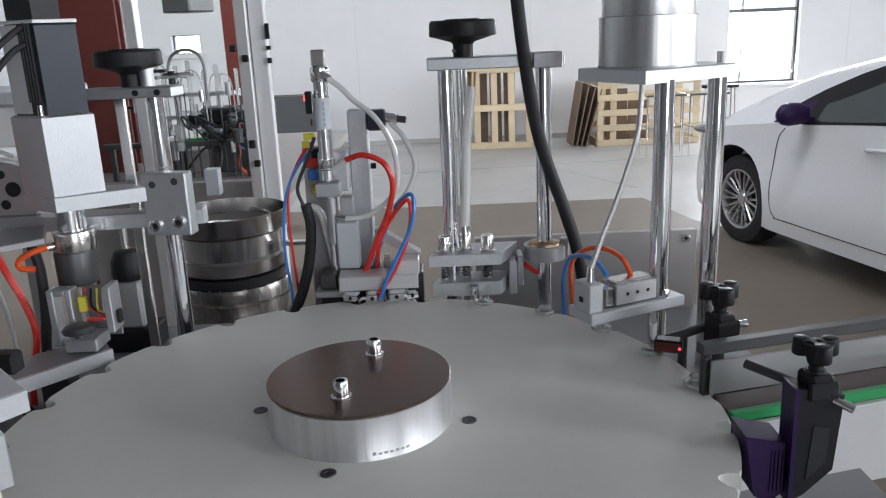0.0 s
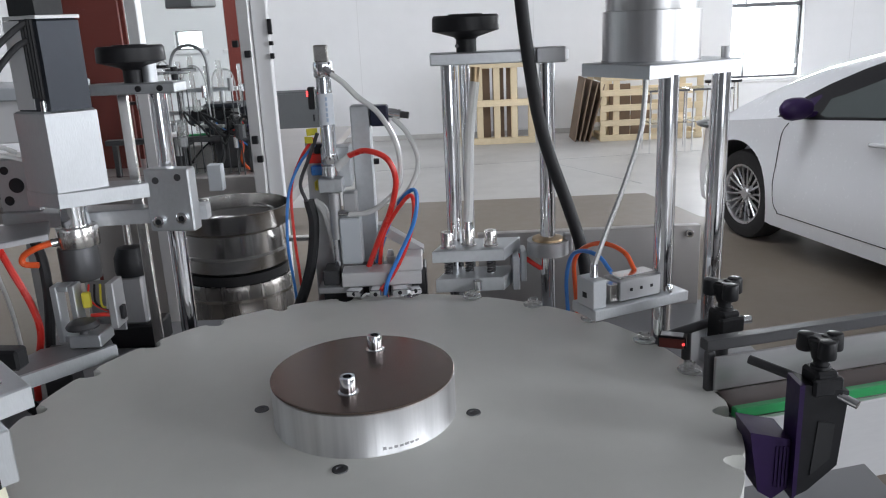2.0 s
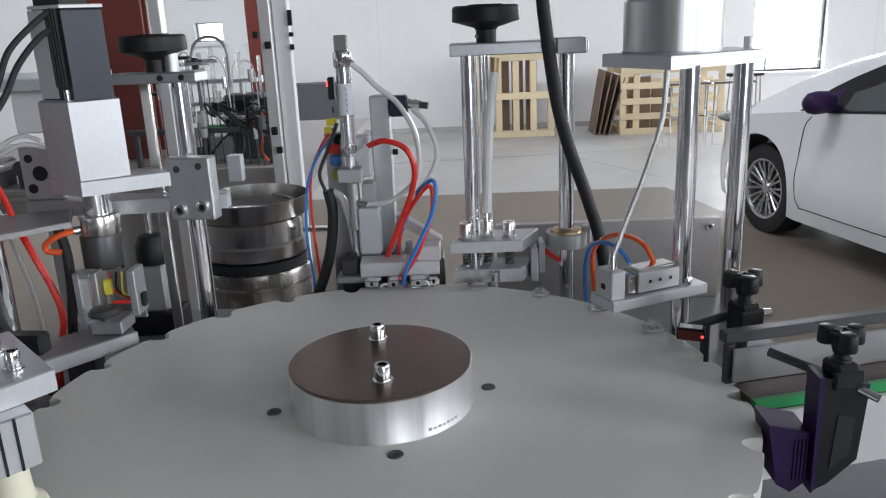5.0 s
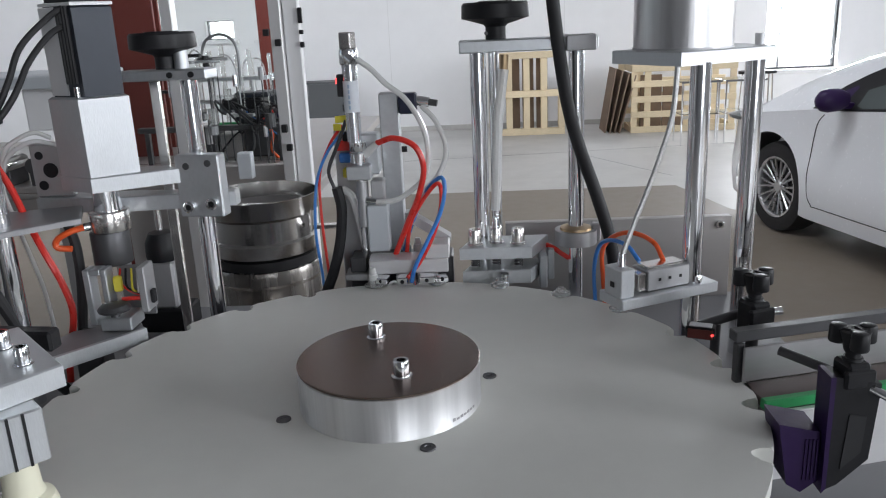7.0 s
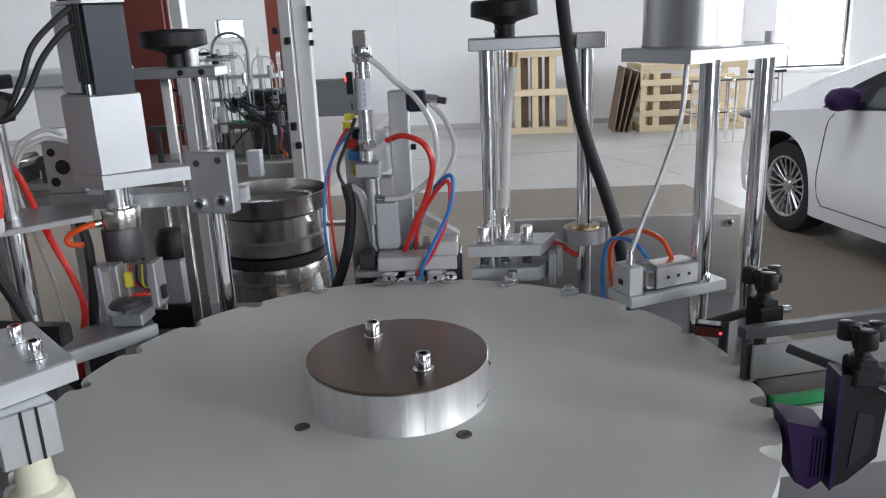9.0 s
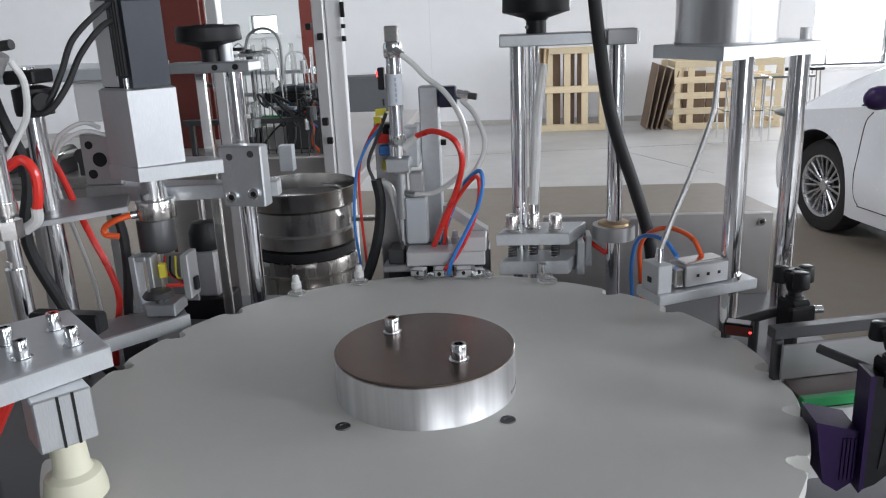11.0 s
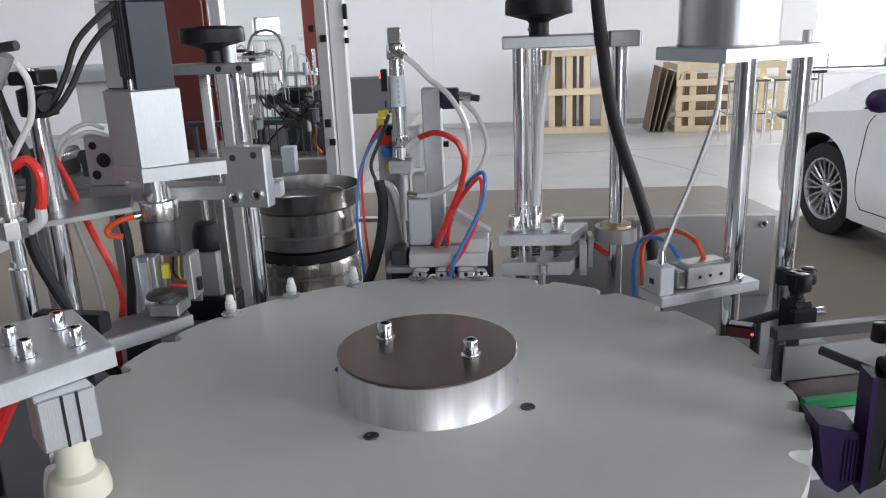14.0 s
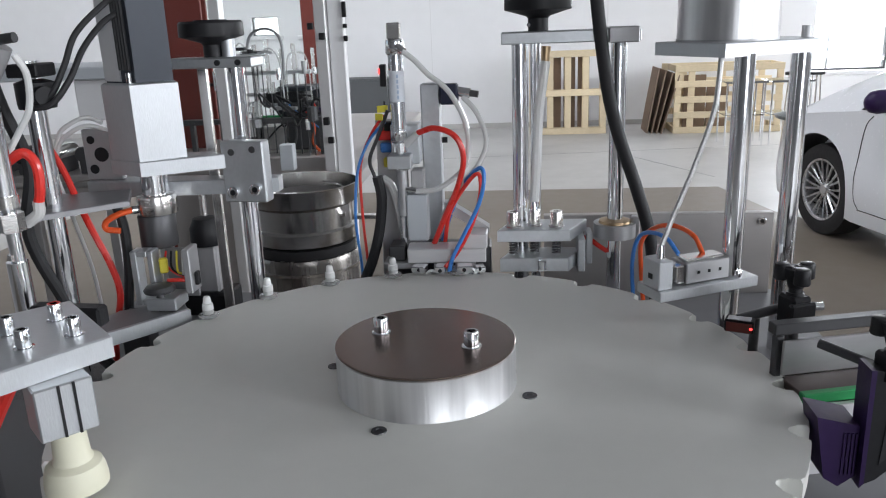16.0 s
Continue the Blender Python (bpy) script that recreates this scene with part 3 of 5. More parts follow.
def star_outline():
    pts = []
    for s in range(SLOTS):
        c = radians(PHASE + s * 360 / SLOTS)
        half = 0.0112 / R
        for k in range(9):       # long arc between two pockets
            a = c - radians(360 / SLOTS) + half + (radians(360 / SLOTS) - 2 * half) * k / 8
            pts.append((R * math.cos(a), R * math.sin(a)))
        ux, uy, vx, vy = math.cos(c), math.sin(c), -math.sin(c), math.cos(c)
        for k in range(11):      # round pocket
            b = -math.pi / 2 + math.pi * k / 10
            r, q = R - 0.0115 - 0.0112 * math.cos(b), 0.0112 * math.sin(b)
            pts.append((ux * r + vx * q, uy * r + vy * q))
    return pts


part("star_plate", slab(star_outline(), TOP - 0.022, TOP, 0.0026), POM, table, "pale acetal star plate with round pockets")
HUB = 0.050
part("hub", lathe([(0, TOP), (0.1005, TOP), (0.1005, TOP + 0.001), (0.1, TOP + 0.002), (0.1, TOP + HUB - 0.004), (0.0985, TOP + HUB - 0.003), (0, TOP + HUB - 0.003)], (0, 0, 0), 96),
     SPUN, table, "turned aluminium hub drum")
part("hub_cover", lathe([(0, TOP + HUB - 0.003), (0.0992, TOP + HUB - 0.003), (0.1, TOP + HUB - 0.002), (0.1, TOP + HUB - 0.0006), (0.0992, TOP + HUB), (0, TOP + HUB)], (0, 0, 0), 96),
     CAPST, table, "steel cover disc, brown reflection put into its colour")
for s in (0, 180):
    a = radians(-99.8 + s)
    x, y = 0.056 * math.cos(a), 0.056 * math.sin(a)
    b = part("hub_bolt", lathe([(0, 0), (0.0110, 0), (0.0110, 0.0014), (0.0086, 0.0018), (0.0086, 0.0168), (0.0078, 0.0185), (0.0048, 0.0185), (0.0045, 0.010), (0, 0.010)],
                               (x, y, TOP + HUB), 20), CHROME, table, "bright socket-head bolt on a washer")
for s in range(4):
    a = radians(-97 + 90 * s)
    x, y = 0.120 * math.cos(a), 0.120 * math.sin(a)
    part("flat_screw", lathe([(0, 0.0004), (0.0032, 0.0004), (0.0036, 0.0012), (0.0078, 0.0012), (0.0082, 0.0), (0, -0.003)], (x, y, TOP), 20), DARK, table, "dark countersunk screw")

for k in range(7):
    a = radians(-74 + 3.4 * k)
    h = (0.005, 0.003, 0.004, 0.003, 0.004, 0.003, 0.0035)[k]
    part("marking", box(-0.0018, 0.0018, -0.0003, 0.0003, 0.006, 0.006 + 0.7 * h, 0), FAINT, table, "faint dark stamped marking").matrix_basis = pose(0.1002 * math.cos(a), 0.1002 * math.sin(a), 0, 0, 0, math.degrees(a) + 90) @ pose(0, 0, TOP)
VIALS = []
for slot in (9.7, 24.7, 39.7, 54.7, 69.7):
    a = radians(slot)
    r = R - 0.0105
    x, y = r * math.cos(a), r * math.sin(a)
    v = thing("vial", "small translucent plastic dropper vial in a turntable pocket", "vial", (x, y, TOP - 0.05), group="vials on the turntable")
    part("body", lathe([(0, -0.05), (0.0088, -0.05), (0.0094, -0.047), (0.0094, -0.006), (0.007, -0.001), (0.0066, 0.0), (0.0066, 0.004), (0, 0.004)], (x, y, TOP), 20), VIALG, v)
    part("collar", lathe([(0.0064, 0.0020), (0.0140, 0.0020), (0.0145, 0.0038), (0.0130, 0.0055), (0.0074, 0.0062), (0.0074, 0.0120), (0.0064, 0.0125)], (x, y, TOP), 24), VIALG, v)
    VIALS.append((v, r, slot))

PLUGS = []
for k, slot in enumerate((69.7, 54.7, 39.7, 24.7)):
    wait = (0.040 - 0.019 * k, 0.462, 0.9755)
    p = solid("dropper_plug", lathe([(0, 0.0), (0.0058, 0.0), (0.0060, 0.006), (0.0080, 0.007), (0.0074, 0.015), (0.0060, 0.016), (0.0050, 0.024), (0.0036, 0.026), (0, 0.026)], wait, 20), VIAL,
              "small milky white dropper plug", "plug", wait, group="dropper plugs")
    PLUGS.append((p, R - 0.0105, slot, wait))


# ---- handwheel ----
def handwheel(x, y, z, r, parent, s=1.0):
    """Black moulded knob wheel whose hub foot stands on z."""
    prof = [(0, 0), (r * 0.30, 0), (r * 0.30, 0.022 * s), (r * 0.36, 0.026 * s), (r * 0.80, 0.034 * s), (r * 0.99, 0.037 * s), (r, 0.040 * s), (r * 0.985, 0.060 * s), (r * 0.93, 0.064 * s), (r * 0.55, 0.060 * s),
            (r * 0.50, 0.066 * s), (0, 0.066 * s)]
    w = part("handwheel", lathe(prof, (x, y, z), 56), BLACK, parent, "black moulded handwheel")
    return w


# ---- pressing station ----
press = thing("press_station", "two-column pressing station with a black handwheel", "press station", (0.18, 0.46, 0.86))
part("column", rod((0.110, 0.46, 0.86), (0.110, 0.46, 1.300), 0.0125), CHROME, press, "bright chromed guide column")
part("column", rod((0.135, 0.485, 0.86), (0.135, 0.485, 1.300), 0.0085), CHROME, press)
part("column", rod((0.262, 0.46, 0.86), (0.262, 0.46, 1.300), 0.0125), CHROME, press)
part("top_plate", box(0.082, 0.292, 0.432, 0.502, 1.295, 1.313, 0.0015), ALU, press, "thick aluminium top plate")
part("column_cap", box(0.243, 0.288, 0.425, 0.47, 1.293, 1.316, 0.0015), ALU_D, press)
hw = handwheel(0.139, 0.465, 1.313, 0.052, press, 0.86)
part("set_screw", rod((0.125, 0.449, 1.323), (0.124, 0.446, 1.323), 0.003, seg=12), CHROME, hw)
fl = part("shaft_collar", lathe([(0.0128, 0.985), (0.034, 0.985), (0.034, 1.008), (0.0128, 1.008)], (0.262, 0.46, 0), 32), ALU_D, press)
part("bush", lathe([(0.0128, 1.008), (0.026, 1.008), (0.025, 1.012), (0.0128, 1.014)], (0.262, 0.46, 0), 32), BRASS, fl, "bronze bush ring")
part("clamp_ear", box(0.288, 0.302, 0.452, 0.468, 0.988, 1.018, 0.002), ALU_D, fl)

head = part("upper_plate", slab([(0.072, 0.405), (0.186, 0.405), (0.218, 0.475), (0.095, 0.475)], 0.992, 1.011, 0.0012), ALU, press, "thick spring-loaded aluminium plate")
for x, y in ((0.097, 0.425), (0.131, 0.435), (0.166, 0.425)):
    part("guide_post", lathe([(0, 1.011), (0.0120, 1.011), (0.0128, 1.0125), (0.0120, 1.014), (0.0104, 1.0145), (0.0104, 1.0355), (0.0096, 1.037), (0.0050, 1.037), (0.0046, 1.031), (0, 1.031)], (x, y, 0), 22), STEEL, head)
    part("guide_rod", rod((x, y, 0.955), (x, y, 0.992), 0.0038, seg=12), CHROME, head)
    pts = [(x + 0.0066 * math.cos(k * 0.9), y + 0.0066 * math.sin(k * 0.9), 0.966 + 0.026 * k / 42) for k in range(43)]
    part("spring", hose(pts, 0.0010, 6, 2), DARK, head)
part("hose_fitting", rod((0.131, 0.435, 1.036), (0.131, 0.435, 1.052), 0.007, 0.005, 16), CHROME, head)
part("side_guide", box(0.200, 0.212, 0.42, 0.47, 0.936, 0.990, 0.0015), ALU, head)
part("side_guide", box(0.216, 0.226, 0.45, 0.49, 0.940, 0.992, 0.0015), ALU, head)
foot = part("lower_plate", slab([(0.076, 0.400), (0.184, 0.400), (0.212, 0.462), (0.098, 0.462)], 0.944, 0.966, 0.0012), ALU, press)
part("press_pin", rod((0.142, 0.385, 0.952), (0.142, 0.385, 0.966), 0.007, seg=16), CHROME, foot)

feed = thing("feed_hose", "milky flexible hose hanging into the pressing head", "hose", (0.148, 0.455, 1.29))
part("tube", hose([(0.150, 0.452, 1.268), (0.145, 0.448, 1.235), (0.139, 0.444, 1.19), (0.135, 0.440, 1.11), (0.131, 0.436, 1.05)], 0.0075), CLEAR, feed)
part("copper_joint", rod((0.149, 0.452, 1.262), (0.151, 0.455, 1.290), 0.0065, 0.0075, 16), BRASS, feed, "brass hose joint")

solid("black_cable", hose([(0.216, 0.449, 1.605), (0.218, 0.439, 1.445), (0.223, 0.43, 1.368), (0.231, 0.43, 1.303), (0.244, 0.43, 1.219), (0.263, 0.43, 1.148), (0.292, 0.43, 1.066), (0.316, 0.43, 0.981), (0.33, 0.44, 0.862)], 0.0100, 12),
      RUBBER, "thick black rubber cable hanging from above to the deck", "cable", (0.33, 0.44, 0.86))

# ---- hopper stand ----
stand = thing("hopper_stand", "aluminium stand on two chromed columns carrying a spun canister", "stand", (0.42, 0.25, 0.86))
for x, y in ((0.384, 0.214), (0.476, 0.290)):
    part("column", rod((x, y, 0.86), (x, y, 1.283), 0.0128), CHROME, stand, "bright chromed guide column")
plate_outline = [(0.352, 0.184), (0.492, 0.262), (0.478, 0.345), (0.420, 0.375), (0.288, 0.292)]
part("top_plate", slab(plate_outline, 1.280, 1.297, 0.0012), ALU, stand, "thick aluminium top plate")
part("pin", rod((0.478, 0.285, 1.297), (0.478, 0.285, 1.312), 0.006, seg=16), ALU_D, stand)
cx, cy = 0.378, 0.283
can = thing("canister", "spun aluminium canister with stepped rings on the stand plate", "canister", (cx, cy, 1.297))
part("drum", lathe([(0, 1.297), (0.0635, 1.297), (0.0635, 1.361), (0.0620, 1.362), (0, 1.362)], (cx, cy, 0), 72), SPUN, can)
part("step_ring", lathe([(0, 1.362), (0.0597, 1.362), (0.0600, 1.3635), (0.0600, 1.3840), (0.0585, 1.386), (0, 1.386)], (cx, cy, 0), 72), SPUN, can)
part("upper_drum", lathe([(0, 1.386), (0.0545, 1.386), (0.0545, 1.47), (0, 1.47)], (cx, cy, 0), 72), SPUN, can)
part("base_flange", lathe([(0.0635, 1.297), (0.0645, 1.297), (0.0645, 1.2995), (0.0635, 1.2995)], (cx, cy, 0), 72), ALU_D, can)

d1 = Vector((0.131, 0.062, 0)).normalized()


def along(x0, x1, y0, y1, z0, z1, bev=0.0012):
    """A box laid along the bracket's own direction from its free end."""
    bm = box(x0, x1, y0, y1, z0, z1, bev)
    bmesh.ops.transform(bm, matrix=Matrix.Translation((0.281, 0.143, 0)) @ Matrix.Rotation(math.atan2(d1.y, d1.x), 4, "Z"), verts=bm.verts[:])
    return bm


arm = part("bracket_plate", along(0.0, 0.152, 0, 0.052, 0.984, 0.998), ALU, stand, "aluminium bracket plate with a pneumatic slide")
part("push_block", along(0.001, 0.022, 0.006, 0.042, 0.998, 1.035), ALU, arm)
part("slot", along(0.0, 0.004, 0.020, 0.028, 1.010, 1.017, 0), BLACK, arm)
part("slide_body", along(0.046, 0.112, 0.010, 0.046, 0.999, 1.026), ALU_D, arm, "grey pneumatic slide cylinder")
part("slide_end", along(0.032, 0.044, 0.012, 0.044, 1.000, 1.024), STEEL, arm)
part("slide_top", along(0.050, 0.108, 0.016, 0.040, 1.0262, 1.030), STEEL, arm)
for q in (0.062, 0.078, 0.095):
    b = along(q, q + 0.004, 0.0094, 0.011, 1.011, 1.015, 0)
    part("port", b, BLACK, arm)
part("clamp", along(0.105, 0.150, 0.052, 0.088, 0.975, 1.000), ALU, arm)
socket_screw(arm, 0.390, 0.205, 0.998, 0.006, 0.010)
part("hose_nipple", rod((0.284, 0.172, 1.035), (0.2845, 0.173, 1.052), 0.006, 0.0045, 14), CHROME, arm)
solid("braided_hose", hose([(0.352, 0.200, 1.282), (0.350, 0.198, 1.25), (0.345, 0.195, 1.212), (0.325, 0.190, 1.15), (0.301, 0.182, 1.09), (0.285, 0.174, 1.05)], 0.0034, 10), BRAID,
      "thin braided steel hose from the plate to the push block", "hose", (0.33, 0.18, 1.28))
solid("air_hose", hose([(0.345, 0.208, 1.030), (0.335, 0.225, 1.050), (0.312, 0.25, 1.057), (0.290, 0.275, 1.045), (0.279, 0.293, 1.02), (0.281, 0.300, 0.98), (0.287, 0.306, 0.92), (0.29, 0.308, 0.862)], 0.0033, 10), ORANGE,
      "orange air hose looping from the slide to the deck", "hose", (0.29, 0.308, 0.86))
solid("air_hose", hose([(0.312, 0.200, 1.032), (0.300, 0.222, 1.047), (0.283, 0.252, 1.047), (0.272, 0.28, 1.03), (0.268, 0.298, 0.99), (0.272, 0.306, 0.93), (0.275, 0.31, 0.862)], 0.0030, 10), BLUE,
      "blue air hose looping from the slide to the deck", "hose", (0.275, 0.31, 0.86))
solid("air_hose", hose([(0.214, 0.470, 0.980), (0.226, 0.462, 0.976), (0.238, 0.456, 0.968), (0.250, 0.455, 0.960)], 0.0040, 10), RED,
      "short red air hose between the press and its column", "hose", (0.25, 0.455, 0.96))

# ---- sensor and conveyor ----
sensor = thing("photo_sensor", "small black and red photoelectric sensor on a bracket", "sensor", (0.38, 0.14, 0.86))
part("housing", box(0.358, 0.392, 0.118, 0.136, 0.954, 0.970, 0.0015, turn=-22), BLACK, sensor)
part("face", box(0.360, 0.390, 0.1165, 0.1185, 0.956, 0.968, 0.0006, turn=-22, about=(0.371, 0.127, 0)), MAROON, sensor, "dark red lens face")
part("top_label", box(0.361, 0.388, 0.120, 0.134, 0.970, 0.9712, 0.0004, turn=-22, about=(0.371, 0.127, 0)), ALU_D, sensor)
part("indicator", rod((0.384, 0.1125, 0.962), (0.384, 0.1105, 0.962), 0.0018, seg=12), LED, sensor, "glowing red indicator")
part("post", rod((0.400, 0.15, 0.86), (0.400, 0.15, 0.962), 0.006, seg=14), DARK, sensor)
part("arm", rod((0.375, 0.135, 0.966), (0.430, 0.152, 0.974), 0.006, seg=12), DARK, sensor)

conv = thing("conveyor", "slat conveyor with steel side rails and green wear strips", "conveyor", (0.9, 0.0, 0))
CD = Vector((1, 0.245, 0)).normalized()


def lane(x0, x1, y0, y1, z0, z1, bev=0.0012):
    """A box laid along the conveyor's own direction."""
    bm = box(x0, x1, y0, y1, z0, z1, bev)
    bmesh.ops.transform(bm, matrix=Matrix.Translation((0.375, -0.015, 0)) @ Matrix.Rotation(math.atan2(CD.y, CD.x), 4, "Z"), verts=bm.verts[:])
    return bm


part("back_rail", lane(0.014, 1.6, 0.030, 0.045, 0.992, 1.005), DARK, conv, "dark guide rail bar")
part("back_rail_post", lane(0.014, 0.023, 0.026, 0.036, 0.936, 0.992), DARK, conv)
part("guide_plate", lane(0.018, 1.6, 0.018, 0.022, 0.950, 0.990, 0.0008), mat("scuffed_guide_steel", (0.50, 0.49, 0.50), 0.34, 0.9, 0.12, 20, 0.03, (1, 1, 5), stain=0.25), conv, "polished steel guide plate")
part("chain", lane(0.02, 1.6, -0.017, 0.024, 0.936, 0.946), BELT, conv, "brown chain plates")
part("wear_strip", lane(0.016, 1.6, -0.0275, -0.0175, 0.938, 0.9495), GREEN, conv, "green plastic wear strip")
part("side_beam", lane(0.016, 1.6, -0.036, -0.028, 0.84, 0.9385), SATIN, conv)
part("side_beam", lane(0.03, 1.6, 0.05, 0.062, 0.84, 0.936), STEEL, conv)
part("lower_tray", lane(0.02, 1.6, -0.72, -0.040, 0.80, 0.812), TRAY, conv, "pale painted tray beside the conveyor")
for x in (0.6, 1.4):
    for y in (-0.03, 0.05):
        part("leg", lane(x, x + 0.04, y - 0.014, y + 0.014, 0, 0.84), STEEL, conv)


def rail_clamp(px, py, z, turn, s, label):
    """Black plastic rail clamp: jaw body on a post, with a winged knob on top and a cross rod."""
    c = thing("rail_clamp", label, "clamp", (px, py, 0.84), group="conveyor rail clamps")
    M = Matrix.Translation((px, py, z)) @ Matrix.Rotation(radians(turn), 4, "Z") @ Matrix.Scale(s, 4)
    put = lambda bm: (bmesh.ops.transform(bm, matrix=M, verts=bm.verts[:]), bm)[1]
    part("jaw", put(box(-0.016, 0.016, -0.018, 0.018, -0.030, 0.020, 0.004)), BLACK, c)
    part("jaw_lip", put(box(-0.021, 0.021, -0.022, -0.012, -0.012, 0.012, 0.003)), BLACK, c)
    knob = rod((0, 0, 0.020), (0, 0, 0.040), 0.010, 0.008, 20)
    for k in range(3):   # three wings of the knob
        a = 2 * math.pi * k / 3 + 0.2
        w = rod((0.020, 0, 0.040), (0.020, 0, 0.064), 0.0115, 0.0105, 20, 0.003)
        box(0.002, 0.020, -0.0095, 0.0095, 0.042, 0.062, 0.002, w)
        bmesh.ops.rotate(w, verts=w.verts[:], cent=(0, 0, 0), matrix=Matrix.Rotation(a, 3, "Z"))
        join(knob, w)
    rod((0, 0, 0.030), (0, 0, 0.060), 0.011, 0.019, 20, 0.002, knob)
    rod((0, 0, 0.018), (0, 0, 0.024), 0.013, 0.012, 20, bm=knob)
    part("knob", put(knob), BLACK, c, "black three-wing knob")
    return c, put


c1, put = rail_clamp(0.448, -0.105, 1.012, 10, 0.74, "black rail clamp with star knob holding the near guide rail")


def profile(points, y0, y1):
    """A plate with the given outline (x, z) between two depths."""
    bm = bmesh.new()
    lo = [bm.verts.new((x, y0, z)) for x, z in points]
    hi = [bm.verts.new((x, y1, z)) for x, z in points]
    bm.faces.new(lo)
    bm.faces.new(hi[::-1])
    for i in range(len(points)):
        j = (i + 1) % len(points)
        bm.faces.new((lo[i], lo[j], hi[j], hi[i]))
    return bm


part("bracket_arm", profile([(0.428, 1.016), (0.470, 1.008), (0.465, 0.930), (0.438, 0.903), (0.428, 0.898)], -0.120, -0.094), BLACK, c1, "black bent bracket arm")
part("arm_recess", profile([(0.443, 0.978), (0.459, 0.975), (0.457, 0.938), (0.439, 0.920)], -0.1212, -0.1190), RUBBER, c1)
part("arm_side", profile([(0.4230, 1.016), (0.4278, 1.016), (0.4278, 0.899), (0.4238, 0.894)], -0.121, -0.092), GUARD, c1, "violet-black side plate")
part("bracket_box", profile([(0.383, 0.964), (0.4228, 0.955), (0.4228, 0.902), (0.408, 0.890), (0.394, 0.899)], -0.112, -0.070), GUARD, c1, "violet-black channel bracket")
for k in range(4):
    part("rib", box(0.4085 + 0.0036 * k, 0.4100 + 0.0036 * k, -0.1135, -0.1118, 0.904, 0.948, 0), GUARD, c1)
part("cross_rod", put(rod((-0.052, 0.078, 0.004), (0.020, -0.022, -0.012), 0.0065, seg=16)), DARK, c1, "steel cross rod through the clamp")
part("rod_end", put(rod((0.014, -0.016, -0.012), (0.028, -0.040, -0.018), 0.0058, seg=16)), CHROME, c1)
c2, put = rail_clamp(0.437, 0.125, 0.985, 20, 0.85, "black rail clamp with star knob behind the guide rail")
part("post", put(rod((0, 0, -0.145), (0, 0, -0.03), 0.009, seg=16)), DARK, c2)
part("cross_rod", put(rod((0.0, 0, 0.0), (0.040, -0.01, 0.0), 0.006, seg=16)), CHROME, c2)
c3, put = rail_clamp(0.80, 0.20, 1.02, 20, 0.9, "black rail clamp further along the conveyor")
part("post", put(rod((0, 0, -0.2), (0, 0, -0.03), 0.009, seg=16)), DARK, c3)

# ---- filling station ----
fill = thing("filling_station", "pneumatic filling station with a glass barrel cylinder on a square column", "filling station", (-0.04, 0.5, 0.86))
part("column", box(-0.052, -0.020, 0.492, 0.522, 0.86, 1.236, 0.002), ALU, fill, "square aluminium upright")
part("back_plate", box(-0.098, -0.0525, 0.452, 0.492, 1.112, 1.176, 0.0015), ALU, fill)
fx, fy = -0.082, 0.44
barrel = part("barrel", rod((fx, fy, 1.168), (fx, fy, 1.286), 0.0118), mat("barrel_metal", (0.80, 0.82, 0.85), 0.13, 0.95, 0.05, 60, stain=0.05), fill, "bright cylinder barrel with a blue band")
part("end_cap", box(fx - 0.011, fx + 0.010, fy - 0.009, fy + 0.009, 1.309, 1.334, 0.002), STEEL, barrel)
part("head_ring", lathe([(0, 1.286), (0.0135, 1.286), (0.0148, 1.289), (0.0148, 1.305), (0.0135, 1.309), (0, 1.309)], (fx, fy, 0), 24), CHROME, barrel)
part("band", rod((fx, fy, 1.214), (fx, fy, 1.262), 0.0120), mat("white_label", (0.70, 0.73, 0.78), 0.35, 0, 0.05, 90), barrel, "white cylinder label")
for k in range(5):
    part("marking", box(fx + 0.0015, fx + 0.0045, fy - 0.0124, fy - 0.0112, 1.219 + 0.008 * k, 1.2245 + 0.008 * k, 0), LABELB, barrel)
part("lower_cap", lathe([(0.009, 1.135), (0.0145, 1.135), (0.0145, 1.150), (0.012, 1.152), (0.0145, 1.156), (0.0145, 1.168), (0.009, 1.168)], (fx, fy, 0), 24), CHROME, fill)
part("clamp_block", box(fx - 0.020, fx + 0.018, fy - 0.014, fy + 0.04, 1.108, 1.130, 0.0015), ALU, fill)
part("piston_rod", rod((fx, fy, 0.965), (fx, fy, 1.135), 0.0055, seg=16), CHROME, fill)
part("rod_guide", rod((fx + 0.002, fy, 1.03), (fx + 0.002, fy, 1.105), 0.0095, seg=20), ALU_D, fill)
part("valve_block", box(-0.074, -0.040, 0.425, 0.455, 0.990, 1.066, 0.002), LIGHTC, fill, "pale aluminium valve block")
part("valve_block", box(-0.066, -0.045, 0.432, 0.46, 1.066, 1.106, 0.002), ALU_D, fill)
part("elbow", rod((fx + 0.004, fy - 0.010, 1.298), (fx + 0.016, fy - 0.016, 1.291), 0.0065, 0.0055, 14), CHROME, barrel)
part("elbow", rod((fx + 0.008, fy - 0.004, 1.145), (fx + 0.032, fy - 0.014, 1.166), 0.0065, 0.0055, 14), CLEAR, fill)
part("elbow", rod((fx + 0.010, fy - 0.008, 1.074), (fx + 0.026, fy - 0.014, 1.073), 0.0055, 0.005, 14), CHROME, fill)
part("sensor_box", box(fx - 0.026, fx - 0.016, fy - 0.004, fy + 0.01, 1.238, 1.272, 0.0015), BLACK, fill, "black reed switch")
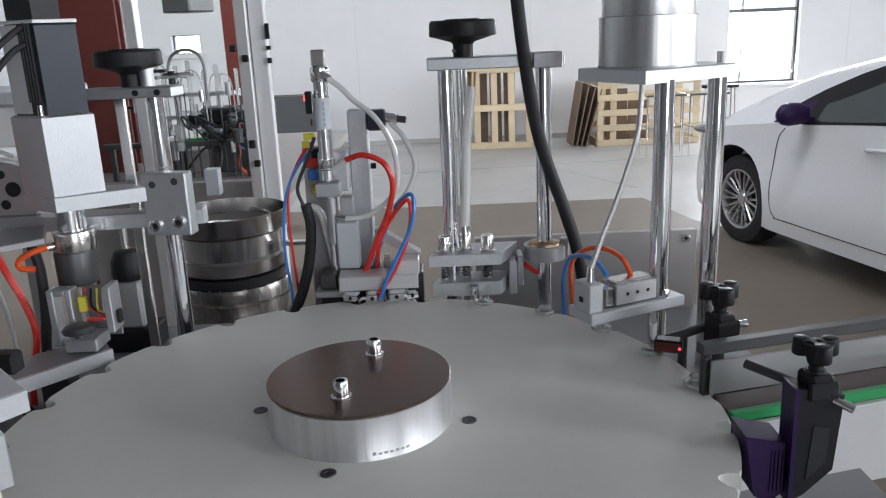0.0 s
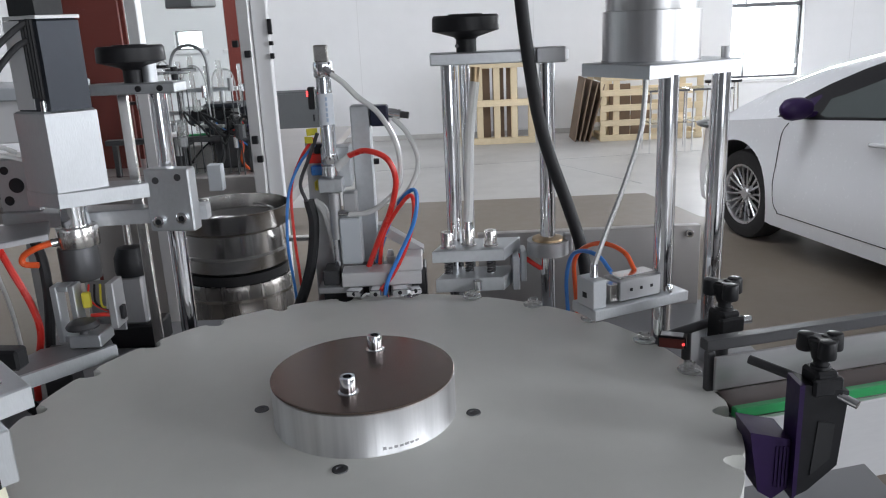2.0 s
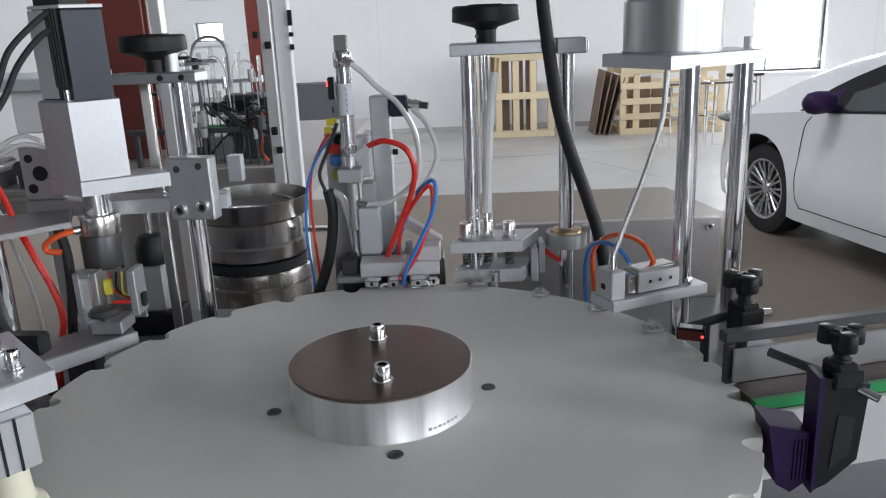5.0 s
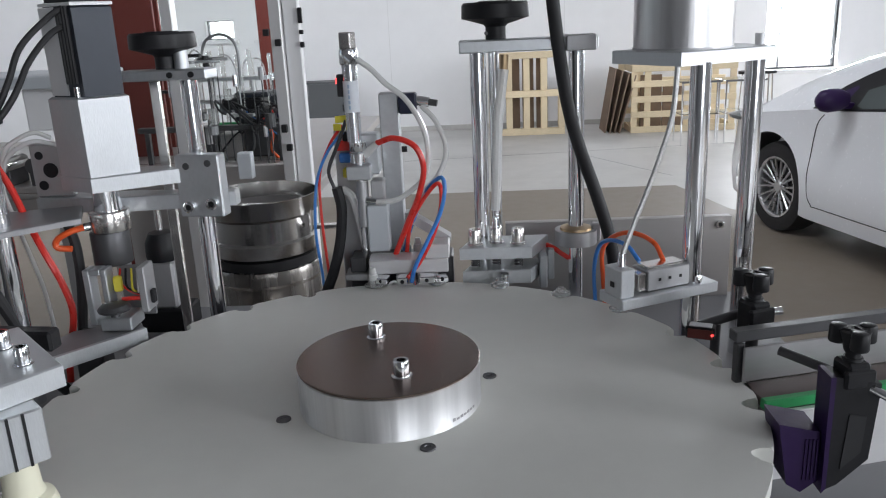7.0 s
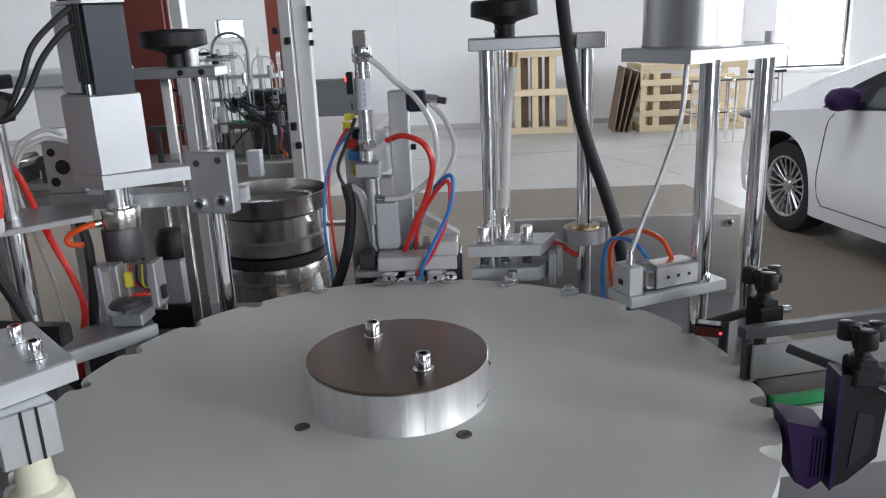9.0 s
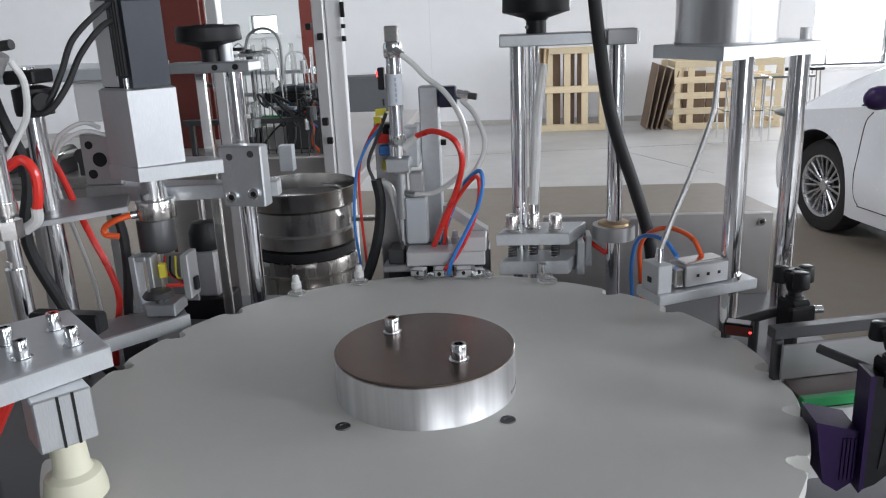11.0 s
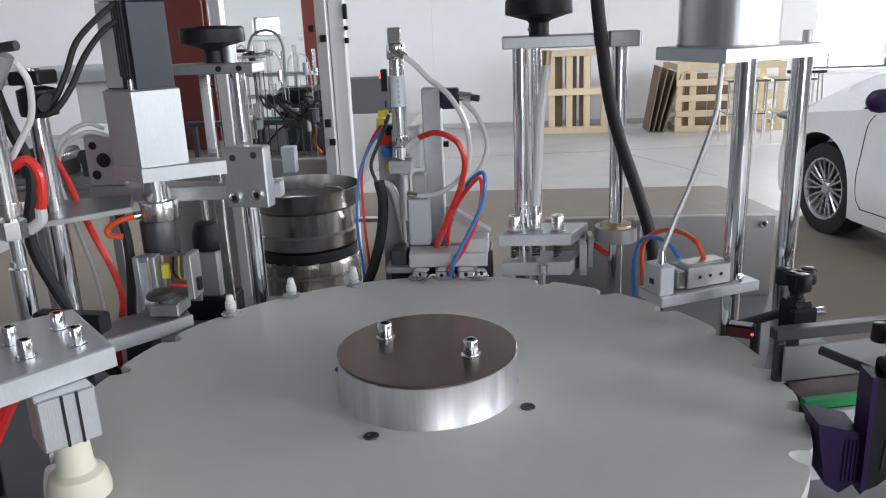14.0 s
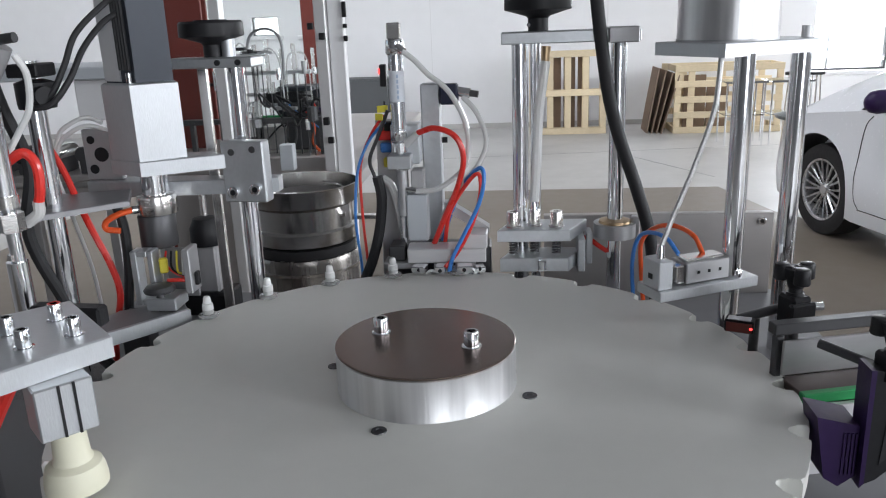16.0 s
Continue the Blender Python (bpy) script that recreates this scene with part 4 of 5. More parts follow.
part("indicator", box(fx - 0.0275, fx - 0.0255, fy - 0.004, fy + 0.004, 1.258, 1.266, 0), LED, fill)
part("regulator", box(-0.0195, 0.010, 0.484, 0.512, 1.202, 1.235, 0.003), mat("navy_plastic", (0.012, 0.016, 0.04), 0.4), fill, "dark blue pressure regulator")
part("regulator_knob", rod((0.0105, 0.496, 1.222), (0.030, 0.493, 1.219), 0.008, seg=16), CHROME, fill)
part("regulator_tip", rod((0.030, 0.493, 1.219), (0.043, 0.491, 1.217), 0.0055, seg=12), DARK, fill)
part("column_hole", rod((-0.0195, 0.507, 1.142), (-0.011, 0.507, 1.142), 0.005, seg=12), BLACK, fill)
grip = part("cross_plate", box(-0.073, 0.053, 0.395, 0.44, 0.961, 0.984, 0.0015, turn=2), SATIN, fill, "bright aluminium cross plate")
part("raised_block", box(0.018, 0.056, 0.395, 0.435, 0.9845, 1.008, 0.0015), SATIN, grip)
part("finger_body", box(-0.03, 0.0, 0.390, 0.42, 0.935, 0.961, 0.0015), ALU_D, grip)
part("finger_body", box(0.004, 0.036, 0.392, 0.42, 0.938, 0.961, 0.0015), ALU_D, grip)
part("finger", rod((-0.035, 0.378, 0.936), (-0.012, 0.395, 0.950), 0.005, 0.0035, 12), CHROME, grip)
part("finger", rod((0.040, 0.380, 0.938), (0.016, 0.395, 0.950), 0.005, 0.0035, 12), CHROME, grip)
part("finger", rod((0.000, 0.376, 0.938), (0.000, 0.395, 0.950), 0.004, 0.003, 12), CHROME, grip)
for gxx, gzz in ((-0.034, 0.944), (0.030, 0.946), (0.012, 0.940)):
    part("grip_ring", lathe([(0.0055, -0.004), (0.0095, -0.004), (0.0095, 0.004), (0.0055, 0.004), (0.0055, -0.004)], (gxx, 0.388, gzz), 20, (0.15, -1, 0.1)), CHROME, grip)
    part("grip_screw", rod((gxx + 0.012, 0.386, gzz - 0.002), (gxx + 0.012, 0.380, gzz - 0.002), 0.0032, seg=10), CHROME, grip)
part("left_block", box(-0.112, -0.062, 0.398, 0.438, 0.950, 0.9605, 0.0015), ALU_D, grip)
part("left_block", box(-0.104, -0.078, 0.41, 0.44, 0.9605, 0.985, 0.0015), DARK, grip)
part("slide_base", box(-0.11, 0.06, 0.44, 0.49, 0.86, 0.975, 0.002), DARK, grip, "dark slide base")
gus = bmesh.new()
for q in (0.436, 0.462):
    lo = [gus.verts.new((x, q, z)) for x, z in ((-0.014, 1.050), (-0.006, 1.050), (0.058, 1.008), (0.058, 1.000), (0.046, 1.000), (-0.014, 1.038))]
    gus.faces.new(lo if q < 0.45 else lo[::-1])
gus.verts.ensure_lookup_table()
for i in range(6):
    j = (i + 1) % 6
    gus.faces.new((gus.verts[i], gus.verts[6 + i], gus.verts[6 + j], gus.verts[j]))
part("gusset", gus, ALU_D, grip, "slanted aluminium gusset")
for x, y, w, h in ((-0.052, 0.372, 0.011, 0.010), (-0.018, 0.366, 0.008, 0.012), (0.020, 0.370, 0.012, 0.011), (0.044, 0.374, 0.008, 0.008)):
    part("finger_jaw", box(x - w, x + w, y, y + 0.022, 0.9515, 0.9515 + h, 0.0015, turn=12 * x / 0.05), CHROME, grip, "small bright gripper jaw")
    # A black plug gives the shade inside the bore.
    part("jaw_bore", rod((x, y - 0.0005, 0.957), (x, y + 0.003, 0.957), 0.0032, seg=12), BLACK, grip)


def line_hose(label, m, r, pts, name="air_hose"):
    return solid(name, hose(pts, r, 10), m, label, "hose", pts[-1])


line_hose("thick red air hose curving over the gripper", RED, 0.0046, [(-0.050, 0.426, 1.166), (-0.022, 0.41, 1.175), (0.010, 0.40, 1.163), (0.022, 0.40, 1.130), (0.012, 0.41, 1.085), (-0.010, 0.42, 1.035), (-0.032, 0.43, 0.984)])
line_hose("clear air hose from the cylinder head", CLEAR, 0.0042, [(fx + 0.010, fy - 0.014, 1.294), (-0.050, 0.423, 1.277), (-0.030, 0.42, 1.256), (0.0, 0.41, 1.232), (0.024, 0.405, 1.19), (0.030, 0.405, 1.145), (0.020, 0.41, 1.11), (-0.020, 0.42, 1.078), (-0.058, 0.426, 1.072)])
line_hose("clear air hose from the regulator", CLEAR, 0.0042, [(0.018, 0.492, 1.213), (0.040, 0.475, 1.190), (0.056, 0.45, 1.150), (0.045, 0.43, 1.115), (0.018, 0.42, 1.085), (-0.01, 0.43, 1.04), (-0.030, 0.44, 0.984)])
line_hose("red air hose looping down to the fingers", RED, 0.0033, [(-0.015, 0.44, 0.984), (-0.005, 0.43, 1.035), (0.022, 0.41, 1.082), (0.044, 0.40, 1.104), (0.047, 0.395, 1.075), (0.035, 0.392, 1.03), (0.012, 0.39, 0.985), (-0.012, 0.388, 0.955)])
line_hose("blue air hose looping down to the fingers", BLUE, 0.0033, [(-0.020, 0.45, 0.984), (-0.004, 0.44, 1.03), (0.020, 0.42, 1.085), (0.046, 0.405, 1.112), (0.053, 0.398, 1.098), (0.045, 0.39, 1.06), (0.020, 0.386, 1.01), (0.002, 0.384, 0.975), (-0.005, 0.384, 0.950)])
line_hose("thin red cable in the wire bundle", RED, 0.0024, [(-0.110, 0.47, 1.19), (-0.132, 0.465, 1.16), (-0.152, 0.462, 1.11), (-0.154, 0.46, 1.03), (-0.150, 0.46, 0.94), (-0.150, 0.46, 0.862)], "wire")
line_hose("thin blue cable in the wire bundle", BLUE, 0.0024, [(-0.108, 0.462, 1.18), (-0.135, 0.460, 1.15), (-0.157, 0.458, 1.10), (-0.165, 0.455, 1.02), (-0.160, 0.455, 0.94), (-0.158, 0.455, 0.862)], "wire")
line_hose("thin grey cable in the wire bundle", DARK, 0.003, [(-0.100, 0.45, 1.20), (-0.118, 0.455, 1.16), (-0.135, 0.455, 1.12), (-0.128, 0.455, 1.09)], "wire")
line_hose("black corrugated hose beside the filling station", RUBBER, 0.009, [(-0.124, 0.455, 1.092), (-0.119, 0.455, 1.055), (-0.126, 0.455, 1.00), (-0.140, 0.45, 0.95), (-0.160, 0.44, 0.90), (-0.165, 0.44, 0.862)], "corrugated_hose")
line_hose("clear hose beside the filling station", CLEAR, 0.0065, [(-0.117, 0.462, 1.088), (-0.102, 0.46, 1.075), (-0.091, 0.455, 1.035), (-0.083, 0.45, 0.985)])
tag = thing("cable_tag", "yellow warning tags on the wire bundle", "tag", (-0.11, 0.46, 1.2))
part("tag", box(-0.119, -0.100, 0.455, 0.457, 1.196, 1.207, 0.0008, turn=35), YELLOW, tag)
part("tag", box(-0.122, -0.108, 0.450, 0.452, 1.184, 1.195, 0.0008, turn=-20), YELLOW, tag)
term = thing("terminal_strip", "small coloured plug connectors behind the filling station", "connector", (-0.09, 0.50, 1.1))
for k, (m_, z) in enumerate(((RED, 1.155), (BLUE, 1.135), (YELLOW, 1.11), (BLACK, 1.17))):
    part("plug", box(-0.125 + 0.004 * k, -0.095 + 0.004 * k, 0.480, 0.495, z - 0.008, z + 0.008, 0.002), m_, term)
part("mount", box(-0.13, -0.085, 0.495, 0.505, 0.86, 1.18, 0.002), ALU_D, term)

# ---- vibratory bowl feeder ----
bowl = thing("bowl_feeder", "polished stainless vibratory bowl feeder on a round base", "bowl feeder", (-0.348, 0.80, 0))
bx, by = -0.348, 0.80
part("bowl", lathe([(0.085, 0.893), (0.103, 0.894), (0.108, 0.899), (0.1085, 0.925), (0.1035, 0.930), (0.1025, 0.9725), (0.1085, 0.976), (0.1165, 0.981), (0.1185, 1.014), (0.1195, 1.017), (0.1165, 1.017), (0.1145, 0.985),
                    (0.100, 0.972), (0.100, 0.935), (0.104, 0.925), (0.09, 0.905), (0.03, 0.920), (0, 0.925)], (bx, by, 0), 80), BOWLST, bowl)
spiral = [(bx + (0.090 + 0.003 * math.sin(k)) * math.cos(0.42 * k), by + 0.090 * math.sin(0.42 * k), 0.935 + 0.0019 * k) for k in range(34)]
part("track", hose(spiral, 0.0045, 8, 3), BOWLST, bowl, "spiral feed track inside the bowl")
part("clamp_ring", lathe([(0.07, 0.872), (0.104, 0.872), (0.1055, 0.892), (0.07, 0.892)], (bx, by, 0), 48), RUBBER, bowl, "black rubber ring")
part("drive_base", lathe([(0, 0.70), (0.110, 0.70), (0.114, 0.705), (0.114, 0.862), (0.110, 0.872), (0.07, 0.873), (0, 0.873)], (bx, by, 0), 64), BASEST, bowl, "darker steel drive base")
part("seam_band", lathe([(0.114, 0.838), (0.1155, 0.839), (0.1155, 0.845), (0.114, 0.846)], (bx, by, 0), 64), BOWLST, bowl)
part("pedestal", rod((bx, by, 0.02), (bx, by, 0.70), 0.075, seg=32), SHEET, bowl)
part("foot_plate", lathe([(0, 0), (0.16, 0), (0.16, 0.018), (0, 0.02)], (bx, by, 0), 40), SHEET, bowl)
part("chute", box(-0.235, -0.075, 0.755, 0.775, 0.945, 0.953, 0.001), STEEL, bowl, "thin steel outfeed chute")

# ---- capping station ----
cap = thing("capping_station", "capping station with clamp blocks on a chromed column", "capping station", (-0.305, 0.345, 0.86))
part("column", rod((-0.305, 0.345, 0.86), (-0.305, 0.345, 1.290), 0.0125), CHROME, cap, "bright chromed guide column")
part("flat_bar", box(-0.364, -0.350, 0.346, 0.354, 0.86, 1.279, 0.001), STEEL, cap, "flat steel side bar")
cb = part("clamp_block", box(-0.325, -0.258, 0.298, 0.322, 1.088, 1.178, 0.002, turn=-8), ALU, cap, "square aluminium clamp block")
for x, z in ((-0.311, 1.103), (-0.276, 1.108)):
    socket_screw(cap, x, 0.298 - 0.14 * (x + 0.2915), z, 0.0088, 0.005, axis=(-0.14, -1, 0))
# Dark discs on the face stand for shaded bolt holes.
for x, z in ((-0.309, 1.162), (-0.276, 1.166)):
    part("bolt_hole", rod((x, 0.2985 - 0.14 * (x + 0.2915), z), (x - 0.0003, 0.2965 - 0.14 * (x + 0.2915), z), 0.0050, seg=14), DARK, cap)
part("rear_plate", slab([(-0.545, 0.318), (-0.417, 0.304), (-0.250, 0.324), (-0.250, 0.345), (-0.42, 0.352), (-0.545, 0.352)], 1.098, 1.120, 0.0015), ALU, cap, "long aluminium carrier bar")
part("bearing_plate", box(-0.545, -0.488, 0.322, 0.334, 1.1205, 1.198, 0.002), ALU_D, cap, "grey bearing plate with round holes")
# Round holes drawn as black discs, for the shade in them.
for x, z, rr in ((-0.531, 1.182, 0.006), (-0.517, 1.160, 0.011), (-0.531, 1.138, 0.007)):
    part("bore", rod((x, 0.3225, z), (x, 0.3208, z), rr, seg=18), BLACK, cap)
part("link_bar", box(-0.399, -0.268, 0.322, 0.365, 1.2805, 1.2955, 0.002, turn=-4), ALU, cap, "aluminium clamp bar")
# Black plugs stand for the shade in the bar's holes.
for x in (-0.322, -0.291):
    part("bolt_hole", rod((x, 0.330, 1.2880), (x, 0.3185 - 0.07 * (x + 0.335), 1.2880), 0.0042, seg=14), BLACK, cap)
handwheel(-0.335, 0.345, 1.295, 0.0465, cap, 0.80)
part("spindle_stub", rod((-0.312, 0.345, 1.290), (-0.312, 0.345, 1.325), 0.010, seg=16), ALU, cap)
part("carrier_plate", slab([(-0.480, 0.276), (-0.421, 0.243), (-0.320, 0.302), (-0.345, 0.330), (-0.430, 0.322)], 1.139, 1.160, 0.0015), ALU, cap, "angled aluminium carrier plate")
part("gearbox", slab([(-0.477, 0.275), (-0.421, 0.245), (-0.369, 0.286), (-0.425, 0.317)], 1.160, 1.268, 0.003), ALU, cap, "plain square aluminium gearbox housing")
part("motor", slab([(-0.468, 0.277), (-0.412, 0.249), (-0.374, 0.284), (-0.430, 0.312)], 1.268, 1.385, 0.003), ANOD, cap, "black servo motor body")
part("motor_side", slab([(-0.4695, 0.2755), (-0.4395, 0.2605), (-0.438, 0.2635), (-0.468, 0.2785)], 1.270, 1.384, 0.001), SILVER, cap, "silver motor side face")
for k in range(4):
    q = 0.30 + 0.5 * 0.19 * k + 0.26
    part("motor_fin", rod((-0.468 + 0.056 * q, 0.2755 - 0.028 * q, 1.285), (-0.468 + 0.056 * q, 0.2755 - 0.028 * q, 1.384), 0.0028, seg=8), BLACK, cap)
part("motor_flange", slab([(-0.470, 0.278), (-0.412, 0.2475), (-0.372, 0.285), (-0.430, 0.314)], 1.385, 1.3895, 0.0008), SILVER, cap)
part("motor_cap", slab([(-0.460, 0.277), (-0.414, 0.254), (-0.390, 0.280), (-0.436, 0.304)], 1.390, 1.50, 0.004), BLACK, cap)
part("cable_gland", rod((-0.421, 0.2495, 1.2685), (-0.421, 0.2495, 1.282), 0.0045, seg=14), CHROME, cap)

spin = part("spindle", rod((-0.420, 0.278, 1.108), (-0.420, 0.278, 1.139), 0.019), CHROME, cap)
part("collar", rod((-0.420, 0.278, 1.079), (-0.420, 0.278, 1.108), 0.028, bev=0.002), STEEL, spin)
part("sleeve", rod((-0.424, 0.278, 1.030), (-0.424, 0.278, 1.079), 0.027, bev=0.002), DARK, spin, "dark knurled sleeve")
part("air_joint", rod((-0.452, 0.262, 1.087), (-0.442, 0.268, 1.088), 0.006, seg=12), CHROME, spin)

nest = thing("cap_holder", "aluminium cap holder frame with a yellow sensor below the chuck", "holder", (-0.40, 0.24, 0.95))
for z0, z1, x0, x1 in ((0.955, 1.036, -0.4455, -0.4365), (0.955, 1.036, -0.4205, -0.4125), (1.028, 1.036, -0.436, -0.421), (0.955, 0.964, -0.436, -0.421)):
    part("frame_bar", box(x0, x1, 0.222, 0.246, z0, z1, 0.0012), ALU, nest)
part("side_plate", box(-0.366, -0.356, 0.215, 0.25, 0.975, 1.040, 0.0012), ALU_D, nest)
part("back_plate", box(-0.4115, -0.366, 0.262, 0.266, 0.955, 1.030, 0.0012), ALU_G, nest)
for k, m_ in enumerate((RED, BLACK, YELLOW, CLEAR)):
    part("lead", hose([(-0.408 + 0.008 * k, 0.258, 1.026), (-0.402 + 0.008 * k, 0.24, 1.012 - 0.004 * k), (-0.392 + 0.004 * k, 0.246, 0.996), (-0.372, 0.25, 0.985 + 0.005 * k)], 0.0016, 8), m_, nest)
part("limit_switch", box(-0.3555, -0.350, 0.225, 0.235, 0.985, 1.004, 0.001), BLACK, nest)
part("sensor", box(-0.410, -0.398, 0.232, 0.242, 1.000, 1.022, 0.002, turn=20), YELLOW, nest, "yellow proximity sensor")
part("red_lead", hose([(-0.395, 0.225, 0.992), (-0.375, 0.222, 0.994), (-0.362, 0.228, 0.990)], 0.003), RED, nest)
part("puck", lathe([(0, 0.985), (0.021, 0.985), (0.022, 0.988), (0.018, 0.993), (0.010, 0.995), (0, 0.995)], (-0.397, 0.200, 0), 24), DARK, nest)
part("puck_stem", rod((-0.397, 0.200, 0.955), (-0.397, 0.200, 0.985), 0.006, seg=14), DARK, nest)
part("seat", box(-0.415, -0.372, 0.19, 0.235, 0.958, 0.976, 0.0015), ALU, nest)
part("arm_plate", slab([(-0.492, 0.105), (-0.475, 0.075), (-0.362, 0.205), (-0.380, 0.235), (-0.46, 0.2)], 0.944, 0.956, 0.001), ALU_G, nest, "long aluminium arm, shade put into its grey")
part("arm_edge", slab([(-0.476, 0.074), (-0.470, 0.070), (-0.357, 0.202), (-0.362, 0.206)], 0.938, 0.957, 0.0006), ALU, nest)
part("pillar", box(-0.47, -0.43, 0.21, 0.245, 0.86, 0.9435, 0.002), DARK, nest)

drive = thing("small_drive_motor", "small dark geared motor standing behind the capping station", "motor", (-0.425, 0.45, 0.86))
part("flange", box(-0.470, -0.385, 0.425, 0.485, 0.86, 0.90, 0.003), BLACK, drive)
part("body", box(-0.449, -0.403, 0.43, 0.475, 0.90, 0.982, 0.004), ALU_D, drive)
part("bell", lathe([(0, 0.982), (0.026, 0.982), (0.028, 0.99), (0.027, 1.012), (0.020, 1.028), (0, 1.034)], (-0.424, 0.452, 0), 28), BLACK, drive, "dark blue-black motor bell")
part("shaft", rod((-0.424, 0.452, 1.03), (-0.424, 0.452, 1.075), 0.006, seg=14), STEEL, drive)

# ---- side station with cylinder ----
side = thing("side_station", "side station with a chromed column, clamps and a slim air cylinder", "side station", (-0.53, 0.18, 0))
part("foot_plate", box(-0.60, -0.46, 0.11, 0.25, 0.82, 0.86, 0.003), DARK, side)
part("pedestal", box(-0.62, -0.60, -0.1, 0.3, 0, 0.86, 0.003), SHEET, side)
part("column", rod((-0.519, 0.18, 0.86), (-0.519, 0.18, 1.305), 0.0125), CHROME, side, "bright chromed guide column")
part("cross_arm", slab([(-0.590, 0.200), (-0.511, 0.134), (-0.428, 0.212), (-0.464, 0.292), (-0.575, 0.258)], 1.105, 1.113, 0.0012), ALU_G, side, "flat cross arm, shade put into its grey")
part("clamp", lathe([(0.0126, 1.245), (0.023, 1.245), (0.024, 1.252), (0.024, 1.278), (0.0126, 1.282)], (-0.514, 0.178, 0), 20), BLACK, side, "black plastic clamp")
part("clamp_lug", rod((-0.514, 0.178, 1.264), (-0.488, 0.155, 1.262), 0.012, seg=16), BLACK, side)
part("clamp_top", box(-0.536, -0.494, 0.155, 0.20, 1.285, 1.302, 0.002), BLACK, side)
kx, ky = -0.506, 0.085
part("cylinder", rod((kx - 0.012, ky, 1.15), (kx - 0.012, ky, 1.29), 0.0125), CHROME, side, "slim bright air cylinder")
part("cylinder_cap", rod((kx - 0.012, ky, 1.135), (kx - 0.012, ky, 1.15), 0.0145), STEEL, side)
part("cylinder_rod", rod((kx - 0.012, ky, 1.01), (kx - 0.012, ky, 1.14), 0.0085), CHROME, side)
part("rod_nut", rod((kx - 0.012, ky, 1.105), (kx - 0.012, ky, 1.128), 0.0165, seg=6), STEEL, side)
part("rod_nut", rod((kx - 0.014, ky, 1.068), (kx - 0.014, ky, 1.076), 0.010, seg=6), STEEL, side)
part("barrel_lower", rod((kx - 0.014, ky, 0.90), (kx - 0.014, ky, 1.066), 0.0128), CHROME, side)
part("elbow", rod((kx - 0.018, 0.10, 1.33), (kx + 0.030, 0.095, 1.335), 0.006, seg=12), DARK, side, "grey tube elbow fitting")
part("elbow_body", rod((kx - 0.012, 0.10, 1.29), (kx + 0.010, 0.10, 1.325), 0.011, seg=16), ALU_D, side)
line_hose("red air hose bending down to the side cylinder", RED, 0.0065, [(-0.532, 0.115, 1.184), (-0.508, 0.12, 1.196), (-0.494, 0.12, 1.180), (-0.495, 0.12, 1.150), (-0.500, 0.12, 1.132)])
line_hose("clear hose on the side cylinder", CLEAR, 0.0042, [(-0.490, 0.11, 1.315), (-0.482, 0.115, 1.29), (-0.490, 0.12, 1.25), (-0.510, 0.12, 1.22), (-0.53, 0.115, 1.19)])
line_hose("clear hose elbow under the red air hose", CLEAR, 0.0075, [(-0.500, 0.12, 1.134), (-0.503, 0.12, 1.118), (-0.520, 0.118, 1.106)])
line_hose("red air hose hanging down behind the arm", RED, 0.005, [(-0.600, 0.275, 1.27), (-0.580, 0.27, 1.21), (-0.552, 0.27, 1.15), (-0.530, 0.26, 1.10), (-0.508, 0.25, 1.055), (-0.488, 0.245, 1.01), (-0.478, 0.24, 0.965), (-0.495, 0.24, 0.90), (-0.50, 0.24, 0.862)])
line_hose("orange air hose loop beside the capping chuck", ORANGE, 0.0045, [(-0.450, 0.262, 1.088), (-0.468, 0.25, 1.084), (-0.486, 0.248, 1.074), (-0.487, 0.248, 1.063), (-0.468, 0.25, 1.060)])
line_hose("black hose behind the capping chuck", RUBBER, 0.007, [(-0.475, 0.26, 1.10), (-0.468, 0.262, 1.06), (-0.470, 0.262, 1.00), (-0.480, 0.262, 0.93), (-0.482, 0.262, 0.862)])
for k, d in enumerate((0.0, 0.012)):
    line_hose("clear thin air hose arching to the bearing plate", CLEAR, 0.0032, [(-0.497 - 0.01 * k, 0.318, 1.196 + d), (-0.520, 0.30, 1.206 + d), (-0.545, 0.295, 1.197 + d), (-0.566, 0.295, 1.178 + d), (-0.577, 0.295, 1.14), (-0.568, 0.295, 1.09), (-0.545, 0.295, 0.98), (-0.54, 0.295, 0.862)])
line_hose("black servo cable arching from the motor to the side clamp", RUBBER, 0.0040, [(-0.425, 0.262, 1.385), (-0.440, 0.24, 1.370), (-0.460, 0.20, 1.336), (-0.468, 0.175, 1.297), (-0.484, 0.162, 1.263), (-0.505, 0.160, 1.258)], "servo_cable")
line_hose("second black servo cable arching to the side clamp", RUBBER, 0.0040, [(-0.425, 0.262, 1.362), (-0.440, 0.24, 1.350), (-0.452, 0.20, 1.318), (-0.461, 0.170, 1.280), (-0.480, 0.154, 1.252), (-0.505, 0.152, 1.247)], "servo_cable")
line_hose("black cable running down beside the side column", RUBBER, 0.008, [(-0.552, 0.14, 1.32), (-0.545, 0.15, 1.25), (-0.530, 0.16, 1.17), (-0.545, 0.155, 1.08), (-0.52, 0.17, 0.98), (-0.50, 0.19, 0.90), (-0.48, 0.2, 0.862)], "cable")

# ---- near pushing station ----
push = thing("pusher_station", "aluminium plate station with a guided cylinder and cream nylon nozzle", "pusher station", (-0.33, -0.19, 0.86))
A, B, C, D = (-0.312, -0.267), (-0.255, -0.189), (-0.345, -0.097), (-0.405, -0.126)
A = (-0.360, -0.333)
D = (-0.470, -0.21)
part("top_plate", slab([A, B, C, D], 1.060, 1.080, 0.0015), ALU, push, "thick brushed aluminium plate")
